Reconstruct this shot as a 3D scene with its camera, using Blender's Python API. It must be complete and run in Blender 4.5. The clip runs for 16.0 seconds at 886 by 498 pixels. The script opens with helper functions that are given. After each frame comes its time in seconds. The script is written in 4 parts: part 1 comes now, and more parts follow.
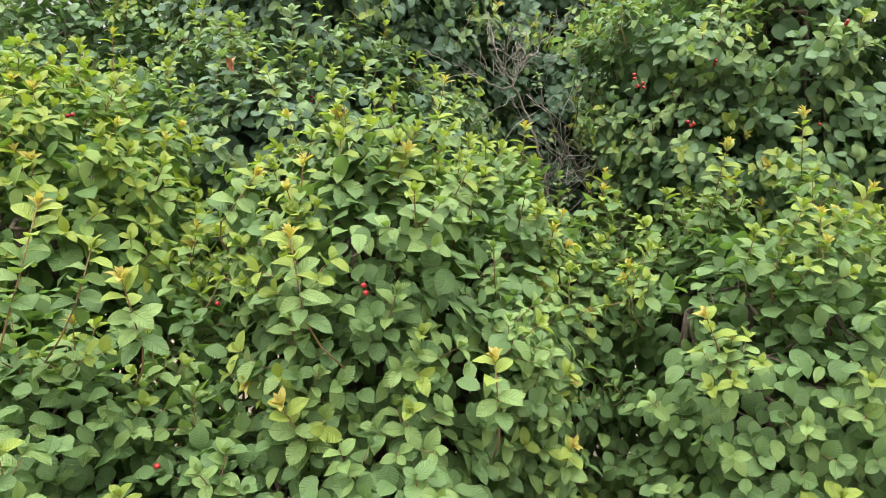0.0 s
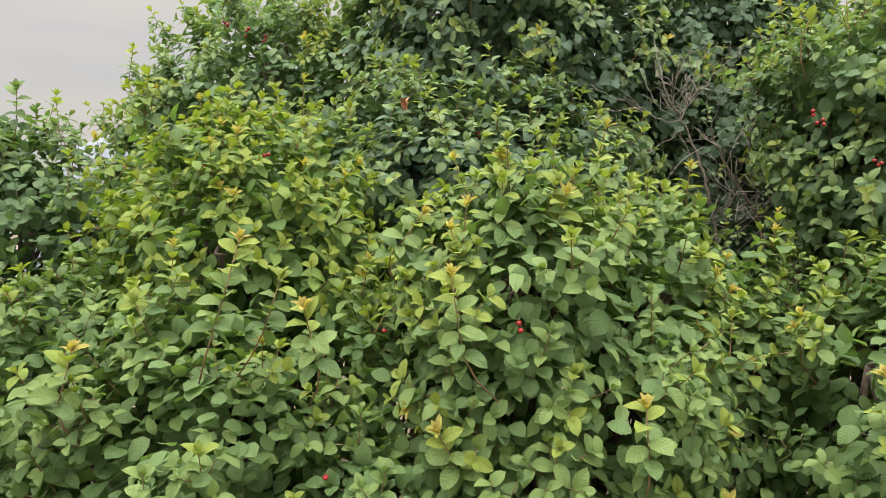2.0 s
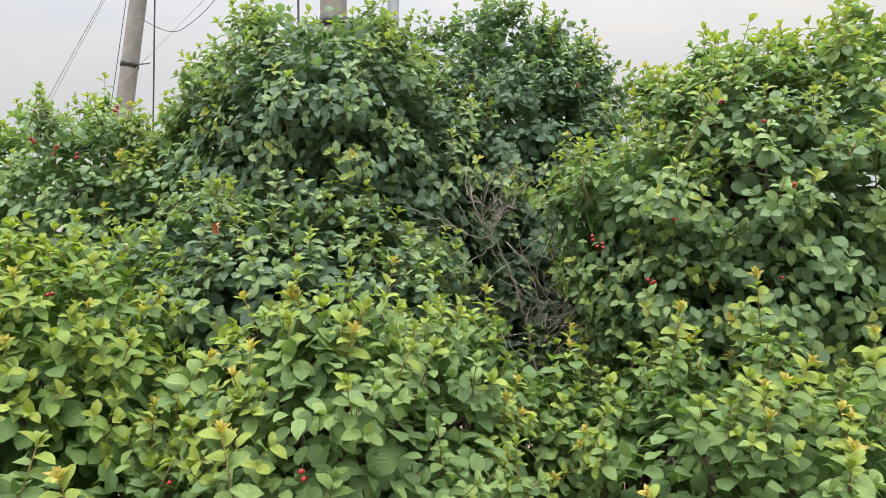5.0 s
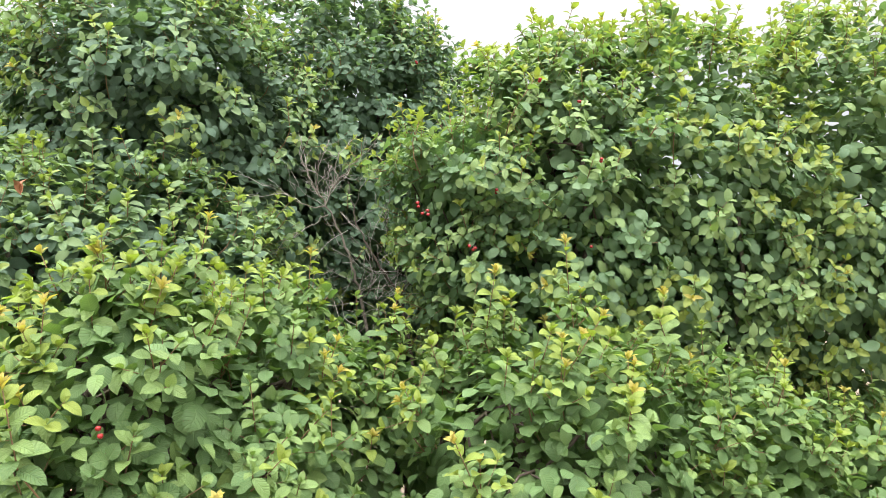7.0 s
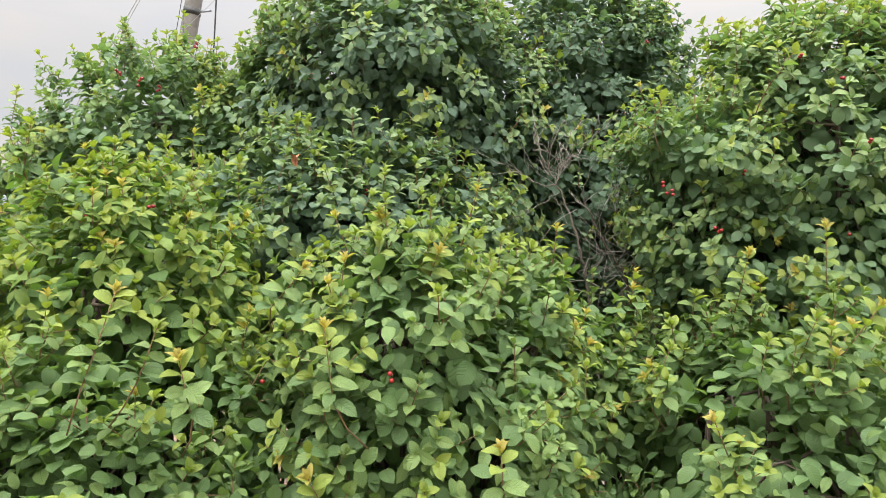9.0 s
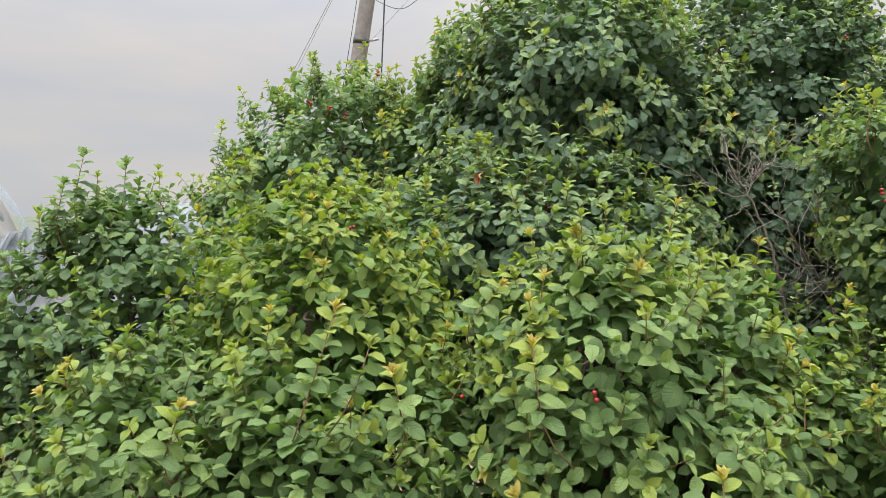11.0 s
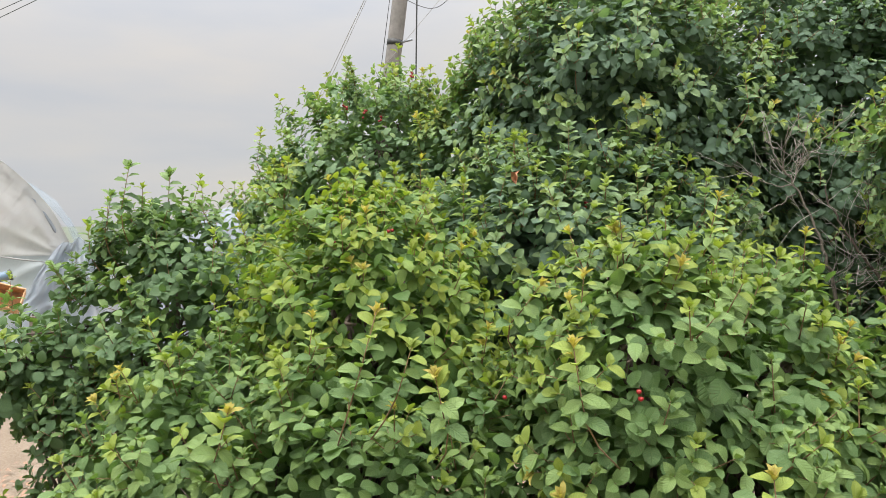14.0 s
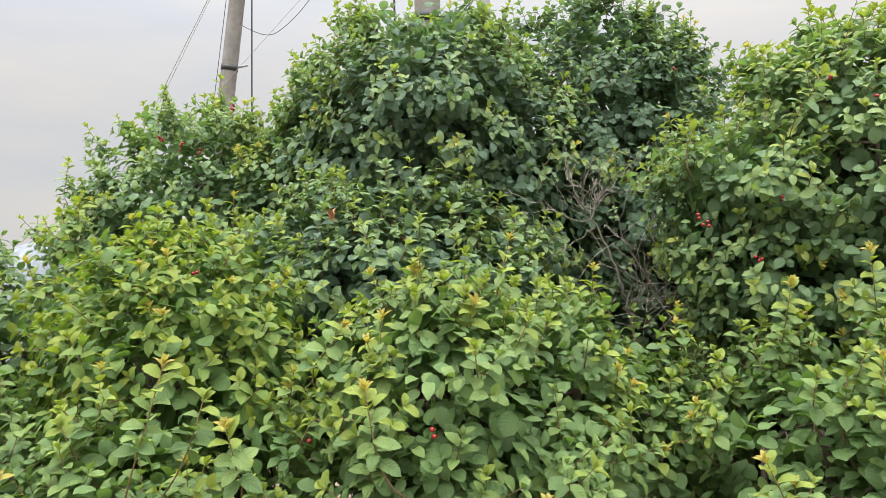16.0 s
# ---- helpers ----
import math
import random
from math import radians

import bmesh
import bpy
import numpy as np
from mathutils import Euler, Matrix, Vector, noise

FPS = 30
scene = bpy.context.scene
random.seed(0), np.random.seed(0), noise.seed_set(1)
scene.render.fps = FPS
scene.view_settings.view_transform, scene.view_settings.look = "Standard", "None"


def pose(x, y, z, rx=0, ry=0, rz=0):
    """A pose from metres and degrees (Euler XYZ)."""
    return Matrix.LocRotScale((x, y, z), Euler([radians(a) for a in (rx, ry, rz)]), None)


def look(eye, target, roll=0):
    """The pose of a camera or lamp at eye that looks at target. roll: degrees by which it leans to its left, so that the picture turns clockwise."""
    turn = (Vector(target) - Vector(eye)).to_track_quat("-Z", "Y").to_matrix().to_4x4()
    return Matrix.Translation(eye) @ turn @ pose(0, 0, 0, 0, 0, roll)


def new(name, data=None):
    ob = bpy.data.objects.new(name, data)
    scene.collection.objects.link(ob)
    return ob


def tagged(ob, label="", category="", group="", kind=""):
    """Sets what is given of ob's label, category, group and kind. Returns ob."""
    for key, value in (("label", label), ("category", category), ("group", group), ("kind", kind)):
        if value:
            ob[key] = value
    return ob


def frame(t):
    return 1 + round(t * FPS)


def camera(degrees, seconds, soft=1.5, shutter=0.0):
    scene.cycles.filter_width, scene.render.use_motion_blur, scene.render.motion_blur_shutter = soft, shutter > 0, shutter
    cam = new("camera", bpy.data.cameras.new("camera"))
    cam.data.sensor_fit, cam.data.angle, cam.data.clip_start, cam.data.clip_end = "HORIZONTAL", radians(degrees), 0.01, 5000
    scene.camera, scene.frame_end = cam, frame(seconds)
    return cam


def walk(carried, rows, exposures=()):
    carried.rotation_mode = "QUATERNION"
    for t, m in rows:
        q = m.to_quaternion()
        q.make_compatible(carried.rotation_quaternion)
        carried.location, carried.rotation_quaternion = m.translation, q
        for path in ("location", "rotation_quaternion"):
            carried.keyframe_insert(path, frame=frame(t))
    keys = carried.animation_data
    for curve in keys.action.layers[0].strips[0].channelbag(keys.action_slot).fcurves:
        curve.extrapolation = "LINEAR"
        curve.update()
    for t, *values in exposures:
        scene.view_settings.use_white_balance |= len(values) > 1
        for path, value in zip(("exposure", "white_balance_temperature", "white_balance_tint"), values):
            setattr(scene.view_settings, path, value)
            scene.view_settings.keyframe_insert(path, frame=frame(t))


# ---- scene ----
cam = camera(63.6, 16.0, soft=0.7)
EXPOSURES = [
    (0.0, 1.14, 6500, 10), (1.0, 1.0, 6750, 12), (1.5, 0.72, 6850, 13), (2.0, 0.80, 6800, 13), (2.5, 1.06, 6600, 13), (3.0, 1.12, 6500, 13), (3.5, 1.08, 6500, 12), (4.0, 0.9, 6500, 12), (5.0, 0.9, 6500, 12),
    (7.5, 1.36, 6400, 12), (8.0, 1.34, 6400, 12), (8.5, 1.2, 6400, 12), (9.0, 1.0, 6500, 13), (10.0, 0.74, 6500, 14), (12.5, 0.74, 6500, 12), (13.5, 0.8, 6500, 12), (15.0, 0.82, 6500, 12), (16.0, 0.9, 6500, 12),
]
PATH = [
    (0, (-0.091, 0.351, 1.671), (0.151, 2.313, 1.367), 0.4),
    (0.5, (-0.111, 0.328, 1.661), (-0.09, 2.3, 1.327), 0.3),
    (1, (-0.107, 0.314, 1.68), (-0.224, 2.285, 1.358), 0.4),
    (1.5, (-0.092, 0.307, 1.699), (-0.274, 2.278, 1.412), 0.7),
    (2, (-0.085, 0.302, 1.712), (-0.292, 2.275, 1.462), 0.7),
    (2.5, (-0.062, 0.303, 1.731), (-0.242, 2.285, 1.534), 0.6),
    (3, (-0.022, 0.301, 1.766), (-0.147, 2.292, 1.62), 0.2),
    (3.5, (0.003, 0.293, 1.788), (-0.061, 2.289, 1.691), -0.1),
    (4, (0.03, 0.29, 1.807), (0.017, 2.289, 1.746), -0.5),
    (4.5, (0.057, 0.291, 1.816), (0.107, 2.29, 1.788), -0.8),
    (5, (0.076, 0.287, 1.82), (0.234, 2.28, 1.809), -0.6),
    (5.2, (0.09, 0.285, 1.815), (0.299, 2.274, 1.813), -0.4),
    (7.3, (0.153, 0.24, 1.752), (0.713, 2.159, 1.691), 0.5),
    (7.5, (0.145, 0.237, 1.747), (0.672, 2.165, 1.672), 0.8),
    (8, (0.091, 0.234, 1.731), (0.489, 2.192, 1.634), 1.6),
    (8.5, (0.028, 0.229, 1.724), (0.262, 2.213, 1.623), 2.1),
    (9, (-0.028, 0.216, 1.732), (0.032, 2.212, 1.63), 2.4),
    (9.5, (-0.065, 0.213, 1.737), (-0.16, 2.208, 1.64), 2.4),
    (10, (-0.083, 0.212, 1.738), (-0.297, 2.199, 1.649), 2.1),
    (10.2, (-0.093, 0.211, 1.737), (-0.346, 2.193, 1.652), 1.9),
    (12.3, (-0.131, 0.201, 1.733), (-0.592, 2.146, 1.669), 0.5),
    (12.5, (-0.132, 0.206, 1.736), (-0.602, 2.148, 1.671), 0.4),
    (13, (-0.143, 0.2, 1.74), (-0.616, 2.142, 1.675), 0.3),
    (13.5, (-0.132, 0.205, 1.741), (-0.618, 2.144, 1.671), 0.0),
    (14, (-0.117, 0.206, 1.743), (-0.592, 2.147, 1.662), -0.6),
    (14.5, (-0.092, 0.212, 1.738), (-0.513, 2.165, 1.658), -1.3),
    (15, (-0.064, 0.205, 1.751), (-0.41, 2.174, 1.68), -1.7),
    (15.5, (-0.037, 0.203, 1.761), (-0.281, 2.187, 1.717), -1.8),
    (16, (-0.005, 0.199, 1.782), (-0.071, 2.198, 1.761), -1.3),
]
walk(cam, [(t, look(eye, target, roll)) for t, eye, target, roll in PATH], EXPOSURES)

# ---- light ----
SUN_ELEVATION, SUN_TURN = radians(63), radians(200)
world = bpy.data.worlds.new("overcast_sky")
scene.world = world
world.use_nodes = True


def wire(tree, kind, inputs=None, **props):
    """Adds a node; inputs maps a socket's name or index to a value or to another node's output."""
    node = tree.nodes.new(kind)
    for key, value in props.items():
        setattr(node, key, value)
    for key, value in (inputs or {}).items():
        socket = node.inputs[key]
        if isinstance(value, bpy.types.NodeSocket):
            tree.links.new(value, socket)
        else:
            socket.default_value = value
    return node


def math_node(tree, operation, *values, clamp=False):
    return wire(tree, "ShaderNodeMath", dict(enumerate(values)), operation=operation, use_clamp=clamp).outputs[0]


def ramp(tree, value, stops):
    node = wire(tree, "ShaderNodeValToRGB", {0: value})
    elements = node.color_ramp.elements
    while len(elements) < len(stops):
        elements.new(0.5)
    for element, (place, colour) in zip(elements, stops):
        element.position, element.color = place, (*colour, 1)
    return node.outputs[0]


def mix(tree, factor, a, b, blend="MIX"):
    node = tree.nodes.new("ShaderNodeMix")
    node.data_type, node.blend_type = "RGBA", blend
    for socket, value in ((node.inputs[0], factor), (node.inputs[6], a), (node.inputs[7], b)):
        if isinstance(value, bpy.types.NodeSocket):
            tree.links.new(value, socket)
        elif isinstance(value, (int, float)):
            socket.default_value = value
        else:
            socket.default_value = (*value, 1)
    return node.outputs[2]


def build_sky():
    """An overcast sky, brighter overhead than at the horizon, with faint cloud bands over a Nishita sky."""
    tree = world.node_tree
    tree.nodes.clear()
    place = wire(tree, "ShaderNodeTexCoord").outputs["Generated"]
    height = wire(tree, "ShaderNodeSeparateXYZ", {0: place}).outputs[2]
    height = math_node(tree, "MAXIMUM", height, 0.0)
    rise = math_node(tree, "MULTIPLY_ADD", math_node(tree, "POWER", height, 3.0), SKY_RISE, SKY_LOW)
    stretched = wire(tree, "ShaderNodeMapping", {0: place, 3: (1.0, 1.0, 4.0)}).outputs[0]
    cloud = wire(tree, "ShaderNodeTexNoise", {"Vector": stretched, "Scale": 2.8, "Detail": 5.0, "Roughness": 0.5}).outputs[0]
    tone = ramp(tree, cloud, [(0.3, (0.87, 0.91, 0.96)), (0.5, (0.985, 0.985, 0.975)), (0.7, (1.09, 1.045, 0.97))])
    veil = mix(tree, 1.0, tone, rise, "MULTIPLY")
    clear = wire(tree, "ShaderNodeTexSky", sky_type="NISHITA", sun_disc=False, sun_elevation=SUN_ELEVATION, sun_rotation=SUN_TURN).outputs[0]
    overcast = wire(tree, "ShaderNodeBackground", {0: veil, 1: 1.0}).outputs[0]
    behind = wire(tree, "ShaderNodeBackground", {0: clear, 1: 0.05}).outputs[0]
    both = wire(tree, "ShaderNodeMixShader", {0: 0.12, 1: overcast, 2: behind}).outputs[0]
    wire(tree, "ShaderNodeOutputWorld", {0: both})


SKY_LOW, SKY_RISE = 0.375, 4.6
build_sky()
sun = new("sun", bpy.data.lights.new("sun", "SUN"))
sun.data.energy, sun.data.angle, sun.data.color = 1.5, radians(50), (1.0, 0.97, 0.92)
sun.matrix_world = look((0, 0, 0), (math.sin(SUN_TURN) * -math.cos(SUN_ELEVATION), math.cos(SUN_TURN) * -math.cos(SUN_ELEVATION), -math.sin(SUN_ELEVATION)))


# ---- materials ----
def material(name):
    m = bpy.data.materials.new(name)
    m.use_nodes = True
    m.node_tree.nodes.clear()
    return m, m.node_tree


def finish(tree, shader):
    wire(tree, "ShaderNodeOutputMaterial", {0: shader})


def any_random(tree):
    """One random number for each loose leaf, and for each leaf of a joined mesh."""
    one = wire(tree, "ShaderNodeObjectInfo").outputs["Random"]
    many = wire(tree, "ShaderNodeNewGeometry").outputs["Random Per Island"]
    return math_node(tree, "FRACT", math_node(tree, "ADD", one, many))


def leaf_material(name, dull, bright, rib, through_light, gloss, ribbed=0.15):
    m, tree = material(name)
    chance = any_random(tree)
    uv = wire(tree, "ShaderNodeSeparateXYZ", {0: wire(tree, "ShaderNodeUVMap").outputs[0]})
    u, v = uv.outputs[0], uv.outputs[1]
    side = math_node(tree, "ABSOLUTE", math_node(tree, "MULTIPLY_ADD", u, 2.0, -1.0))
    # side veins run forward from the midrib
    phase = math_node(tree, "MULTIPLY", math_node(tree, "MULTIPLY_ADD", side, -0.2, v), 8.5)
    vein = math_node(tree, "ABSOLUTE", math_node(tree, "MULTIPLY_ADD", math_node(tree, "FRACT", phase), 2.0, -1.0))
    groove = math_node(tree, "POWER", vein, 5.0)
    midrib = math_node(tree, "SUBTRACT", 1.0, math_node(tree, "DIVIDE", side, 0.11), clamp=True)
    lines = math_node(tree, "MAXIMUM", groove, midrib)
    place = wire(tree, "ShaderNodeTexCoord").outputs["Object"]
    blotch = wire(tree, "ShaderNodeTexNoise", {"Vector": place, "Scale": 9.0, "Detail": 3.0}).outputs[0]
    fine = wire(tree, "ShaderNodeTexNoise", {"Vector": place, "Scale": 160.0, "Detail": 3.0}).outputs[0]
    tone = math_node(tree, "ADD", math_node(tree, "MULTIPLY", chance, 0.30), math_node(tree, "MULTIPLY_ADD", blotch, 1.15, -0.22), clamp=True)
    base = mix(tree, tone, dull, bright)
    base = mix(tree, math_node(tree, "MULTIPLY", lines, ribbed), base, rib)
    spots = math_node(tree, "GREATER_THAN", wire(tree, "ShaderNodeTexNoise", {"Vector": place, "Scale": 260.0, "Detail": 1.0}).outputs[0], 0.745)
    base = mix(tree, math_node(tree, "MULTIPLY", spots, 0.55), base, (0.16, 0.10, 0.04))
    relief = math_node(tree, "MULTIPLY_ADD", fine, 0.35, math_node(tree, "MULTIPLY", lines, -1.0))
    bump = wire(tree, "ShaderNodeBump", {"Height": relief, "Strength": 1.0, "Distance": 0.0046 * ribbed}).outputs[0]
    rough = math_node(tree, "MULTIPLY_ADD", fine, 0.25, gloss + 0.06)
    surface = wire(tree, "ShaderNodeBsdfPrincipled", {"Base Color": base, "Roughness": rough, "Specular IOR Level": 0.36, "Normal": bump}).outputs[0]
    lit = mix(tree, 1.0, base, (1.12, 1.22, 0.5), "MULTIPLY")
    glow = wire(tree, "ShaderNodeBsdfTranslucent", {"Color": lit, "Normal": bump}).outputs[0]
    finish(tree, wire(tree, "ShaderNodeMixShader", {0: through_light, 1: surface, 2: glow}).outputs[0])
    return m


TIP_LEAF = leaf_material("shoot_tip_leaf", (0.378, 0.387, 0.081), (0.484, 0.352, 0.114), (0.48, 0.38, 0.15), 0.42, 0.50)
LEAVES = {
    # tall shrubs at the back: deep, slightly blue green, some haze put into the blue
    "deep": [
        leaf_material("deep_leaf", (0.079, 0.142, 0.097), (0.148, 0.223, 0.139), (0.20, 0.29, 0.18), 0.42, 0.46, 0.08),
        leaf_material("deep_summer_leaf", (0.140, 0.225, 0.110), (0.228, 0.312, 0.132), (0.28, 0.38, 0.18), 0.34, 0.46, 0.10),
        leaf_material("deep_young_leaf", (0.205, 0.287, 0.073), (0.279, 0.328, 0.084), (0.38, 0.44, 0.17), 0.40, 0.42, 0.12),
        TIP_LEAF,
    ],
    # dark, slightly dull green
    "shade": [
        leaf_material("dark_leaf", (0.060, 0.118, 0.054), (0.122, 0.200, 0.084), (0.19, 0.27, 0.14), 0.40, 0.38, 0.12),
        leaf_material("dark_summer_leaf", (0.108, 0.190, 0.066), (0.192, 0.280, 0.096), (0.27, 0.36, 0.16), 0.34, 0.38, 0.12),
        leaf_material("dark_young_leaf", (0.190, 0.276, 0.056), (0.290, 0.345, 0.074), (0.36, 0.42, 0.15), 0.38, 0.42, 0.12),
        TIP_LEAF,
    ],
    # mid-green, somewhat warmer
    "summer": [
        leaf_material("mature_leaf", (0.100, 0.180, 0.096), (0.187, 0.283, 0.138), (0.23, 0.32, 0.16), 0.42, 0.36, 0.08),
        leaf_material("summer_leaf", (0.149, 0.240, 0.094), (0.248, 0.332, 0.125), (0.30, 0.40, 0.17), 0.34, 0.36, 0.10),
        leaf_material("young_leaf", (0.212, 0.282, 0.063), (0.294, 0.330, 0.077), (0.38, 0.44, 0.15), 0.40, 0.42, 0.12),
        TIP_LEAF,
    ],
    # yellow-green
    "sunny": [
        leaf_material("bright_leaf", (0.081, 0.163, 0.048), (0.148, 0.243, 0.068), (0.25, 0.34, 0.14), 0.40, 0.38, 0.13),
        leaf_material("bright_summer_leaf", (0.127, 0.216, 0.046), (0.212, 0.299, 0.069), (0.32, 0.40, 0.15), 0.36, 0.38, 0.13),
        leaf_material("bright_young_leaf", (0.184, 0.254, 0.038), (0.258, 0.304, 0.052), (0.38, 0.43, 0.14), 0.40, 0.42, 0.13),
        TIP_LEAF,
    ],
    # the low shrubs by the path: fresh leaves with clear ribs
    "fresh": [
        leaf_material("fresh_leaf", (0.084, 0.161, 0.059), (0.162, 0.254, 0.091), (0.27, 0.37, 0.15), 0.40, 0.38, 0.18),
        leaf_material("fresh_summer_leaf", (0.123, 0.208, 0.065), (0.216, 0.307, 0.094), (0.34, 0.44, 0.18), 0.33, 0.36, 0.18),
        leaf_material("fresh_young_leaf", (0.189, 0.271, 0.050), (0.276, 0.332, 0.064), (0.40, 0.44, 0.14), 0.38, 0.42, 0.17),
        TIP_LEAF,
    ],
}


def bark_material(name, dark, light, scale=60.0):
    m, tree = material(name)
    place = wire(tree, "ShaderNodeTexCoord").outputs["Object"]
    grain = wire(tree, "ShaderNodeTexNoise", {"Vector": place, "Scale": scale, "Detail": 6.0, "Roughness": 0.65}).outputs[0]
    patch = wire(tree, "ShaderNodeTexNoise", {"Vector": place, "Scale": scale / 8, "Detail": 2.0}).outputs[0]
    both = math_node(tree, "MULTIPLY_ADD", grain, 0.7, math_node(tree, "MULTIPLY", patch, 0.4))
    base = ramp(tree, both, [(0.35, dark), (0.75, light)])
    bump = wire(tree, "ShaderNodeBump", {"Height": grain, "Strength": 0.7, "Distance": 0.004}).outputs[0]
    finish(tree, wire(tree, "ShaderNodeBsdfPrincipled", {"Base Color": base, "Roughness": 0.85, "Normal": bump}).outputs[0])
    return m


BARK = bark_material("shrub_bark", (0.045, 0.032, 0.024), (0.17, 0.13, 0.10))
TWIG = bark_material("red_brown_twig", (0.14, 0.075, 0.04), (0.27, 0.17, 0.085), 90)
DEAD = bark_material("dead_wood", (0.085, 0.070, 0.055), (0.23, 0.195, 0.155), 70)
BRITTLE = bark_material("dead_twig", (0.19, 0.172, 0.145), (0.40, 0.368, 0.318), 80)
POLE = bark_material("weathered_pole", (0.125, 0.12, 0.11), (0.26, 0.245, 0.225), 14)
CONCRETE = bark_material("concrete", (0.15, 0.14, 0.12), (0.23, 0.215, 0.19), 20)


def plain_material(name, colour, rough, metal=0.0, vary=0.12, scale=25.0, bump_size=0.001, sheen=0.5):
    m, tree = material(name)
    place = wire(tree, "ShaderNodeTexCoord").outputs["Object"]
    grain = wire(tree, "ShaderNodeTexNoise", {"Vector": place, "Scale": scale, "Detail": 6.0, "Roughness": 0.6}).outputs[0]
    low, high = [c * (1 - vary) for c in colour], [min(1, c * (1 + vary)) for c in colour]
    base = ramp(tree, grain, [(0.3, low), (0.7, high)])
    bump = wire(tree, "ShaderNodeBump", {"Height": grain, "Strength": 0.5, "Distance": bump_size}).outputs[0]
    finish(tree, wire(tree, "ShaderNodeBsdfPrincipled", {"Base Color": base, "Roughness": rough, "Metallic": metal, "Specular IOR Level": sheen, "Normal": bump}).outputs[0])
    return m


BERRY = plain_material("red_cherry_skin", (0.27, 0.015, 0.016), 0.36, vary=0.35, scale=90)
WITHERED = plain_material("withered_leaf", (0.42, 0.17, 0.09), 0.7, vary=0.35, scale=70, bump_size=0.003)
STALK = plain_material("berry_stalk", (0.10, 0.10, 0.04), 0.6)
DRY = plain_material("dry_leaf", (0.23, 0.135, 0.085), 0.75, vary=0.5, scale=70, bump_size=0.003)
CABLE = plain_material("black_cable", (0.03, 0.032, 0.03), 0.5)
STEEL = plain_material("galvanised_steel", (0.30, 0.33, 0.36), 0.5, 0.5, vary=0.1)
LINE = plain_material("grey_wire", (0.30, 0.30, 0.29), 0.5)
WOOD = plain_material("orange_pine", (0.56, 0.34, 0.18), 0.6, vary=0.25, scale=18)
NET = plain_material("grey_net", (0.16, 0.18, 0.21), 0.8, vary=0.3, scale=12, bump_size=0.01)
BLUE = plain_material("blue_plastic", (0.10, 0.16, 0.22), 0.35, vary=0.1)


def ground_material():
    m, tree = material("sandy_soil")
    place = wire(tree, "ShaderNodeTexCoord").outputs["Object"]
    wide = wire(tree, "ShaderNodeTexNoise", {"Vector": place, "Scale": 0.7, "Detail": 6.0}).outputs[0]
    grit = wire(tree, "ShaderNodeTexNoise", {"Vector": place, "Scale": 45.0, "Detail": 8.0, "Roughness": 0.7}).outputs[0]
    base = mix(tree, ramp(tree, wide, [(0.35, (0, 0, 0)), (0.65, (1, 1, 1))]), (0.17, 0.13, 0.09), (0.25, 0.205, 0.15))
    base = mix(tree, ramp(tree, grit, [(0.4, (0.5, 0.5, 0.5)), (0.6, (0, 0, 0))]), base, (0.13, 0.085, 0.055))
    # dull fields, unseen, are added some way off to tone down the bright soil
    away = wire(tree, "ShaderNodeVectorMath", {0: place}, operation="LENGTH").outputs["Value"]
    field = math_node(tree, "MULTIPLY_ADD", wide, 8.0, math_node(tree, "ADD", away, -22.0), clamp=True)
    base = mix(tree, field, base, (0.085, 0.10, 0.07))
    bump = wire(tree, "ShaderNodeBump", {"Height": grit, "Strength": 0.8, "Distance": 0.02}).outputs[0]
    finish(tree, wire(tree, "ShaderNodeBsdfPrincipled", {"Base Color": base, "Roughness": 0.95, "Normal": bump}).outputs[0])
    return m


def film_material(name, colour, clear):
    m, tree = material(name)
    place = wire(tree, "ShaderNodeTexCoord").outputs["Object"]
    slanted = wire(tree, "ShaderNodeMapping", {0: wire(tree, "ShaderNodeMapping", {0: place, 2: (0.0, radians(-38), 0.0)}).outputs[0], 3: (3.2, 1.0, 0.5)}).outputs[0]
    wrinkle = wire(tree, "ShaderNodeTexNoise", {"Vector": slanted, "Scale": 2.0, "Detail": 6.0, "Distortion": 0.35}).outputs[0]
    dirt = wire(tree, "ShaderNodeTexNoise", {"Vector": place, "Scale": 1.3, "Detail": 5.0}).outputs[0]
    base = mix(tree, ramp(tree, dirt, [(0.35, (0, 0, 0)), (0.7, (1, 1, 1))]), [c * 0.8 for c in colour], colour)
    bump = wire(tree, "ShaderNodeBump", {"Height": wrinkle, "Strength": 0.5, "Distance": 0.06}).outputs[0]
    body = wire(tree, "ShaderNodeBsdfPrincipled", {"Base Color": base, "Roughness": 0.32, "Normal": bump}).outputs[0]
    shine = wire(tree, "ShaderNodeBsdfTranslucent", {"Color": base, "Normal": bump}).outputs[0]
    thick = wire(tree, "ShaderNodeMixShader", {0: 0.45, 1: body, 2: shine}).outputs[0]
    hole = wire(tree, "ShaderNodeBsdfTransparent", {"Color": (0.93, 0.96, 0.98, 1)}).outputs[0]
    finish(tree, wire(tree, "ShaderNodeMixShader", {0: clear, 1: thick, 2: hole}).outputs[0])
    return m


SOIL = ground_material()
VEIL = film_material("thin_clear_film", (0.50, 0.62, 0.72), 0.72)
FILM = film_material("milky_tunnel_film", (0.62, 0.62, 0.60), 0.12)
SKIRT = film_material("pale_blue_film", (0.56, 0.62, 0.645), 0.15)
CLEAR = film_material("clear_loose_film", (0.60, 0.65, 0.70), 0.16)


